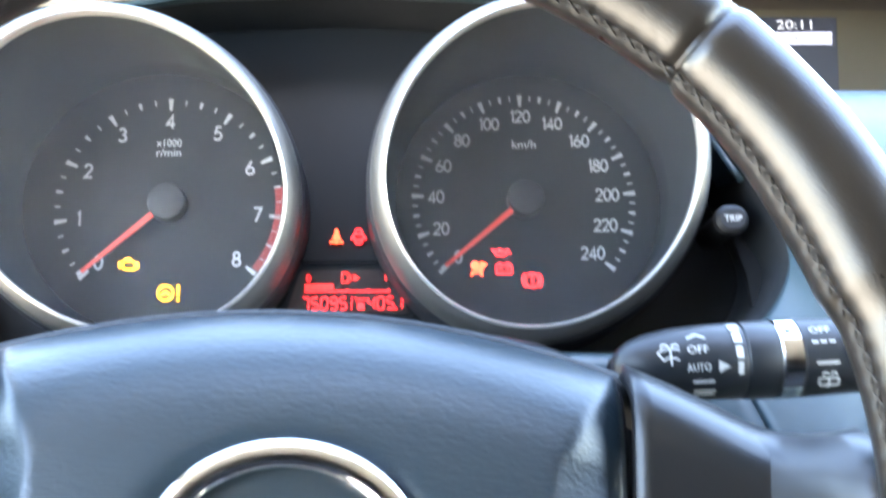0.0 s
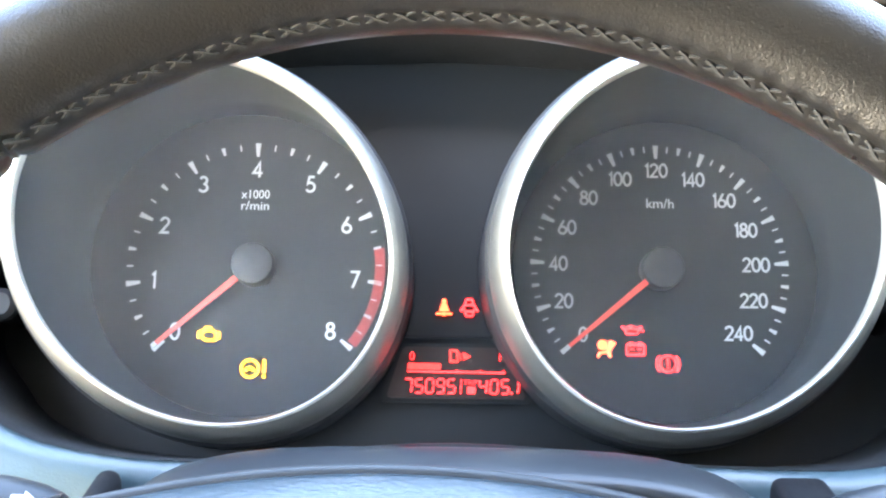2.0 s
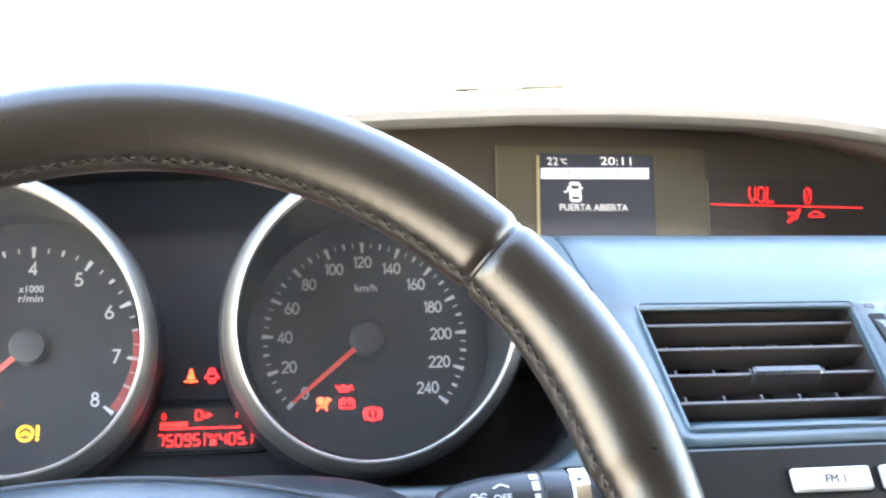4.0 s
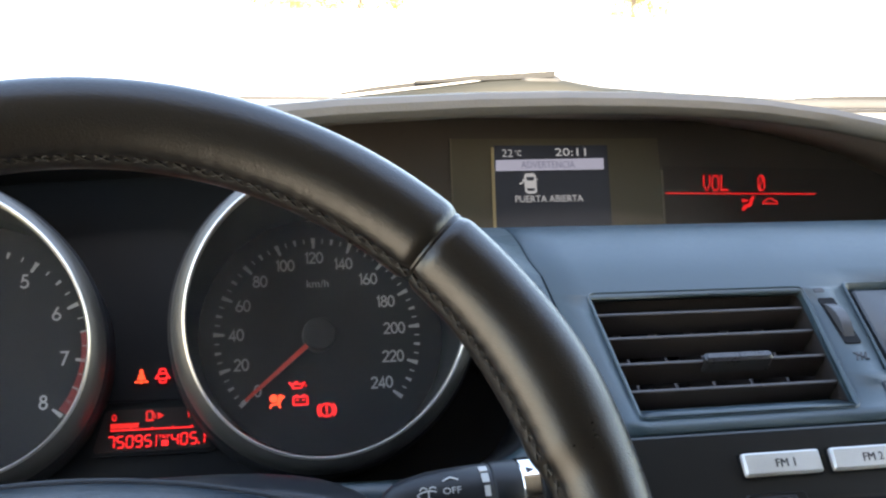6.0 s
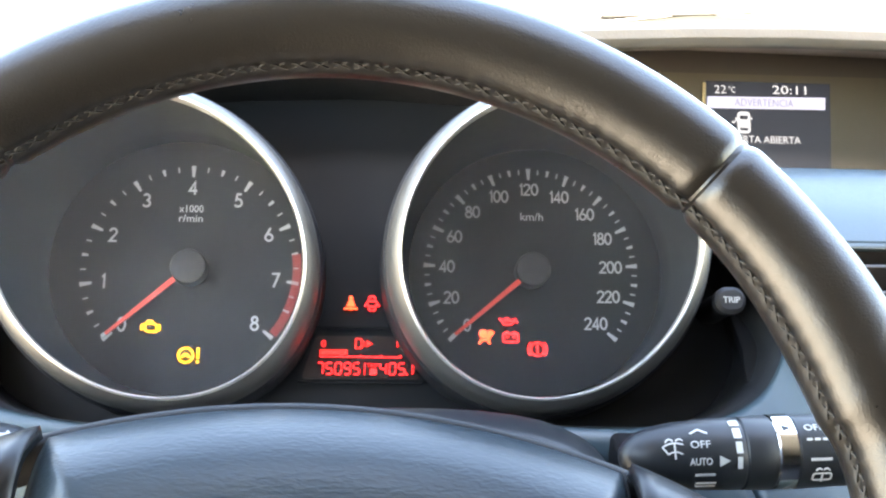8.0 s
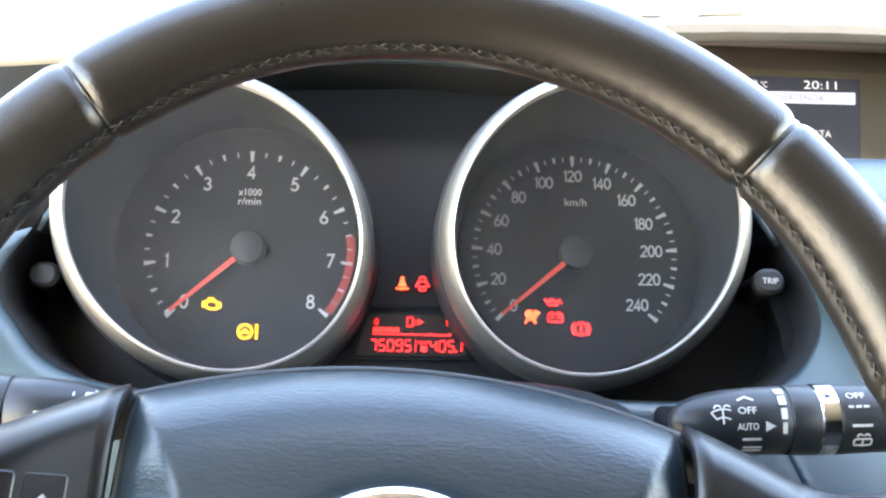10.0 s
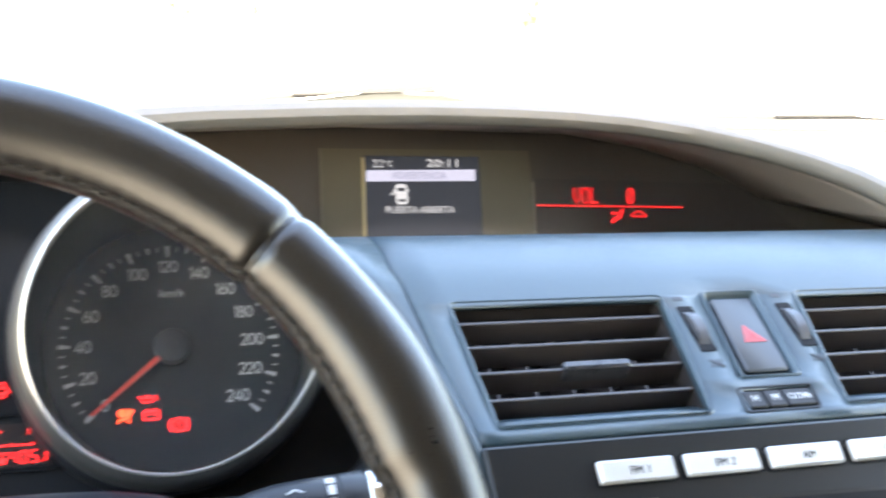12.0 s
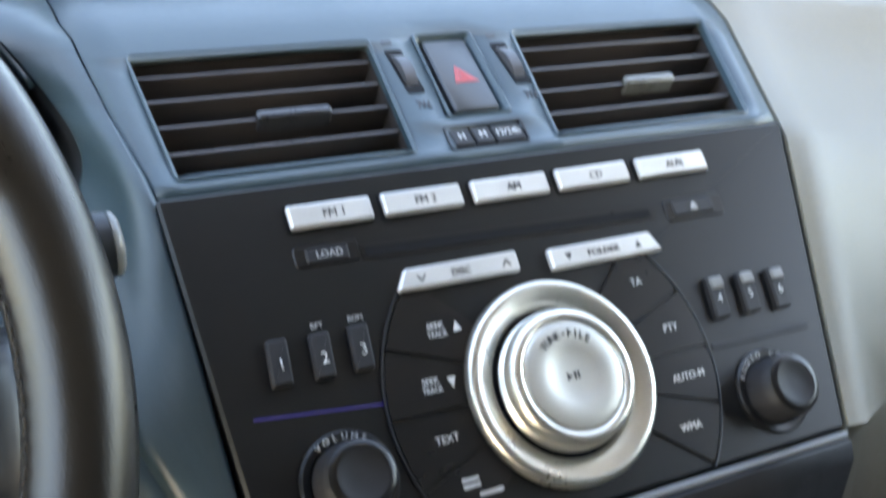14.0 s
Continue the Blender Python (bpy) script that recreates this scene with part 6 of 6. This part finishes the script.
# ---- steering column shroud ----
shr = thing("steering_column_shroud", pose(0, 0, 0), "grey plastic shroud over the steering column", "column shroud")
bm = bmesh.new()
rows = []
for y, hw, zt, zb in ((0.446, 0.104, 0.9010, 0.84), (0.430, 0.1055, 0.9100, 0.84), (0.415, 0.1065, 0.9175, 0.84), (0.4070, 0.1065, 0.9213, 0.84), (0.4030, 0.1062, 0.9226, 0.84), (0.3990, 0.1056, 0.9228, 0.84), (0.3940, 0.1046, 0.9226, 0.84), (0.3890, 0.1034, 0.9222, 0.84), (0.3868, 0.1026, 0.9216, 0.84), (0.3856, 0.1018, 0.9206, 0.84), (0.3850, 0.1008, 0.9190, 0.838), (0.3840, 0.0985, 0.9120, 0.835), (0.374, 0.092, 0.899, 0.825), (0.345, 0.080, 0.880, 0.81), (0.325, 0.072, 0.868, 0.81), (0.318, 0.066, 0.860, 0.82)):
    row = []
    for i in range(25):
        t = math.pi * i / 24
        c, s = math.cos(t), math.sin(t)
        row.append((-0.004 + hw * math.copysign(abs(c) ** 0.55, c), y, zb + (zt - zb) * s ** 0.42))
    rows.append(row)
grid(bm, rows)
thick(part("upper_shell", bm, M_SHROUD, shr), 0.003)
bm = bmesh.new()
rows = []
for y, hw, zt, zb in ((0.43, 0.088, 0.842, 0.74), (0.38, 0.088, 0.822, 0.74), (0.33, 0.074, 0.812, 0.75), (0.318, 0.066, 0.822, 0.77)):
    row = []
    for i in range(17):
        t = math.pi * i / 16
        c, s = math.cos(t), math.sin(t)
        row.append((-0.004 + hw * math.copysign(abs(c) ** 0.5, c), y, zt - (zt - zb) * s ** 0.5))
    rows.append(row)
grid(bm, rows)
thick(part("lower_shell", bm, M_DARK, shr), 0.003)

# dark boots where the stalks leave the shroud
for x0, x1, top in ((0.0985, 0.1165, 0.9075), (-0.1135, -0.1055, 0.9070)):
    bm = bmesh.new()
    bmesh.ops.create_cube(bm, size=1.0)
    for v in bm.verts:
        v.co = [lerp(a, b, v.co[i] + 0.5) for i, (a, b) in enumerate(((x0, x1), (0.398, 0.4205), (0.850, top)))]
    bmesh.ops.bevel(bm, geom=list(bm.edges), offset=0.0035, segments=3, affect="EDGES", profile=0.5)
    part("stalk_boot", bm, M_BLACK, shr, "black boot round the root of a stalk")


# ---- stalks ----
SLIM = 0.93


def wrap(bm, x0, r, lift=0.0):
    """Lay flat marks (x along the stalk, y round it) on the barrel; y = 0 faces the driver."""
    for v in bm.verts:
        a = v.co.y / r + radians(20)
        rr = r * SLIM + v.co.z + lift
        v.co = (v.co.x + x0, -rr * math.cos(a), rr * math.sin(a))
    return bm


def stalk(m, label, wiper_marks, mirror=1):
    t = thing("column_stalk", m, label, "stalk", "steering column stalks")

    def turned(prof, n=40):
        bm = bmesh.new()
        rows = [[(mirror * x, -r * SLIM * math.cos(2 * math.pi * i / n), r * SLIM * math.sin(2 * math.pi * i / n)) for i in range(n)] for x, r in prof]
        vs = grid(bm, rows, close=True)
        bm.faces.new(vs[0])
        bm.faces.new(vs[-1])
        return bm
    part("stem", turned([(-0.0365, 0.0012), (-0.0360, 0.0032), (-0.0345, 0.0054), (-0.0315, 0.0078), (-0.0265, 0.0099), (-0.0185, 0.0115), (-0.008, 0.0123), (0.0020, 0.0126), (0.0026, 0.0121)]), M_STALK, t, "black barrel")
    part("collar", turned([(0.0026, 0.0121), (0.0032, 0.0127), (0.0121, 0.0130), (0.0126, 0.0126)]), M_STALK, t, "dark grey turning collar")
    part("ring", turned([(0.0127, 0.0127), (0.0131, 0.0132), (0.0190, 0.0132), (0.0194, 0.0127)]), M_BRIGHT, t, "bright metal ring")
    part("tip", turned([(0.0195, 0.0126), (0.0199, 0.0130), (0.0400, 0.0123), (0.0446, 0.0118), (0.0450, 0.0113)]), M_STALK, t, "black turning end")
    part("end_cap", turned([(0.0450, 0.0113), (0.0453, 0.0117), (0.0460, 0.0117), (0.0470, 0.0112), (0.0482, 0.0092), (0.0489, 0.0055), (0.0491, 0.001)]), M_CAP, t, "grey domed end cap")

    def mark(bm, x, r, y, name="symbol"):
        for v in bm.verts:
            v.co.y += y
        return part(name, wrap(bm, x, r), M_STALKPRINT, t, smooth=0)
    if not wiper_marks:
        for x, s_ in ((0.0250, 1), (0.0160, -1)):
            bm = bmesh.new()
            prism(bm, [(s_ * px, py) for px, py in ((-0.0028, -0.0009), (0.0002, -0.0009), (0.0002, -0.0022), (0.0030, 0.0), (0.0002, 0.0022), (0.0002, 0.0009), (-0.0028, 0.0009))], 0, 0.0003)
            mark(bm, x, 0.0112, 0.0075)
        for x, y in ((0.010, 0.0), (-0.012, 0.006), (-0.026, 0.003)):
            bm = bmesh.new()
            bar(bm, -0.0025, 0, 0.0025, 0, 0.0014)
            mark(bm, x, 0.0130, y)
        return t
    # wiper and washer symbols, settings and pointer
    bm = bmesh.new()
    arc(bm, 0, -0.0034, 0.0066, 0.0005, 52, 128)
    arc(bm, 0, -0.0034, 0.0036, 0.0005, 52, 128)
    bar(bm, -0.0040, 0.0018, -0.0022, -0.0006, 0.0005)
    bar(bm, 0.0040, 0.0018, 0.0022, -0.0006, 0.0005)
    bar(bm, 0, 0.0030, 0, -0.0022, 0.0005)
    arc(bm, -0.0016, 0.0034, 0.0012, 0.0005, 20, 180)
    arc(bm, 0.0016, 0.0034, 0.0012, 0.0005, 0, 160)
    mark(bm, -0.0206, 0.0112, 0.0014)
    bm = bmesh.new()
    bar(bm, -0.0028, -0.0008, 0, 0.0008, 0.0006)
    bar(bm, 0.0028, -0.0008, 0, 0.0008, 0.0006)
    mark(bm, -0.0125, 0.0122, 0.0088)
    mark(words("OFF", 0.0025, 0.0064), -0.0125, 0.0122, 0.0040, "lettering")
    mark(words("AUTO", 0.0024, 0.0072), -0.0127, 0.0122, -0.0018, "lettering")
    bm = bmesh.new()
    prism(bm, [(-0.0015, 0.0018), (-0.0015, -0.0018), (0.0019, 0)], 0, 0.0003)
    mark(bm, -0.0052, 0.0125, -0.0018)
    bm = bmesh.new()
    bar(bm, -0.0032, 0, 0.0032, 0, 0.0008)
    mark(bm, -0.0112, 0.0122, -0.0066)
    bm = bmesh.new()
    bar(bm, -0.0032, 0.0008, 0.0032, 0.0008, 0.0007)
    bar(bm, -0.0032, -0.0010, 0.0032, -0.0010, 0.0007)
    mark(bm, -0.0105, 0.0122, -0.0112)
    for y0, y1, w_ in ((0.0138, 0.0108, 0.0030), (0.0097, 0.0058, 0.0025), (0.0045, 0.0006, 0.0020), (-0.0006, -0.0046, 0.0015)):
        bm = bmesh.new()
        bar(bm, 0, y0 / 1, 0, y1 / 1, w_)
        mark(bm, -0.0002, 0.0126, 0.0)
    mark(words("OFF", 0.0025, 0.0064), 0.0252, 0.0130, 0.0092, "lettering")
    bm = bmesh.new()
    for k in (-1, 0, 1):
        bar(bm, k * 0.0026 - 0.0009, 0, k * 0.0026 + 0.0009, 0, 0.0008)
    mark(bm, 0.0254, 0.0130, 0.0046)
    bm = bmesh.new()
    bar(bm, -0.0034, 0, 0.0034, 0, 0.0009)
    mark(bm, 0.0260, 0.0130, -0.0022)
    bm = bmesh.new()
    outline(bm, rrect(-0.0030, 0.0030, -0.0018, 0.0010, 0.0007, 2), 0.0005)
    bar(bm, 0, 0.0006, 0, -0.0026, 0.0005)
    arc(bm, -0.0012, 0.0020, 0.0009, 0.0005, 20, 180)
    arc(bm, 0.0012, 0.0020, 0.0009, 0.0005, 0, 160)
    mark(bm, 0.0266, 0.0130, -0.0084)
    bm = bmesh.new()
    prism(bm, [(-0.0013, 0.0013), (-0.0013, -0.0013), (0.0014, 0)], 0, 0.0003)
    for v in bm.verts:
        v.co.y += 0.0092
    part("pointer", wrap(bm, 0.0160, 0.0132), M_BLACKPRINT, t, smooth=0)
    return t


stalk(pose(0.1215, 0.3505, 0.9266, 0, -2, 0), "black wiper stalk with white markings and a bright ring", True)
stalk(pose(-0.1320, 0.3505, 0.9262, 0, 2, 0), "black lighting stalk with white markings beside the wheel", False, -1)
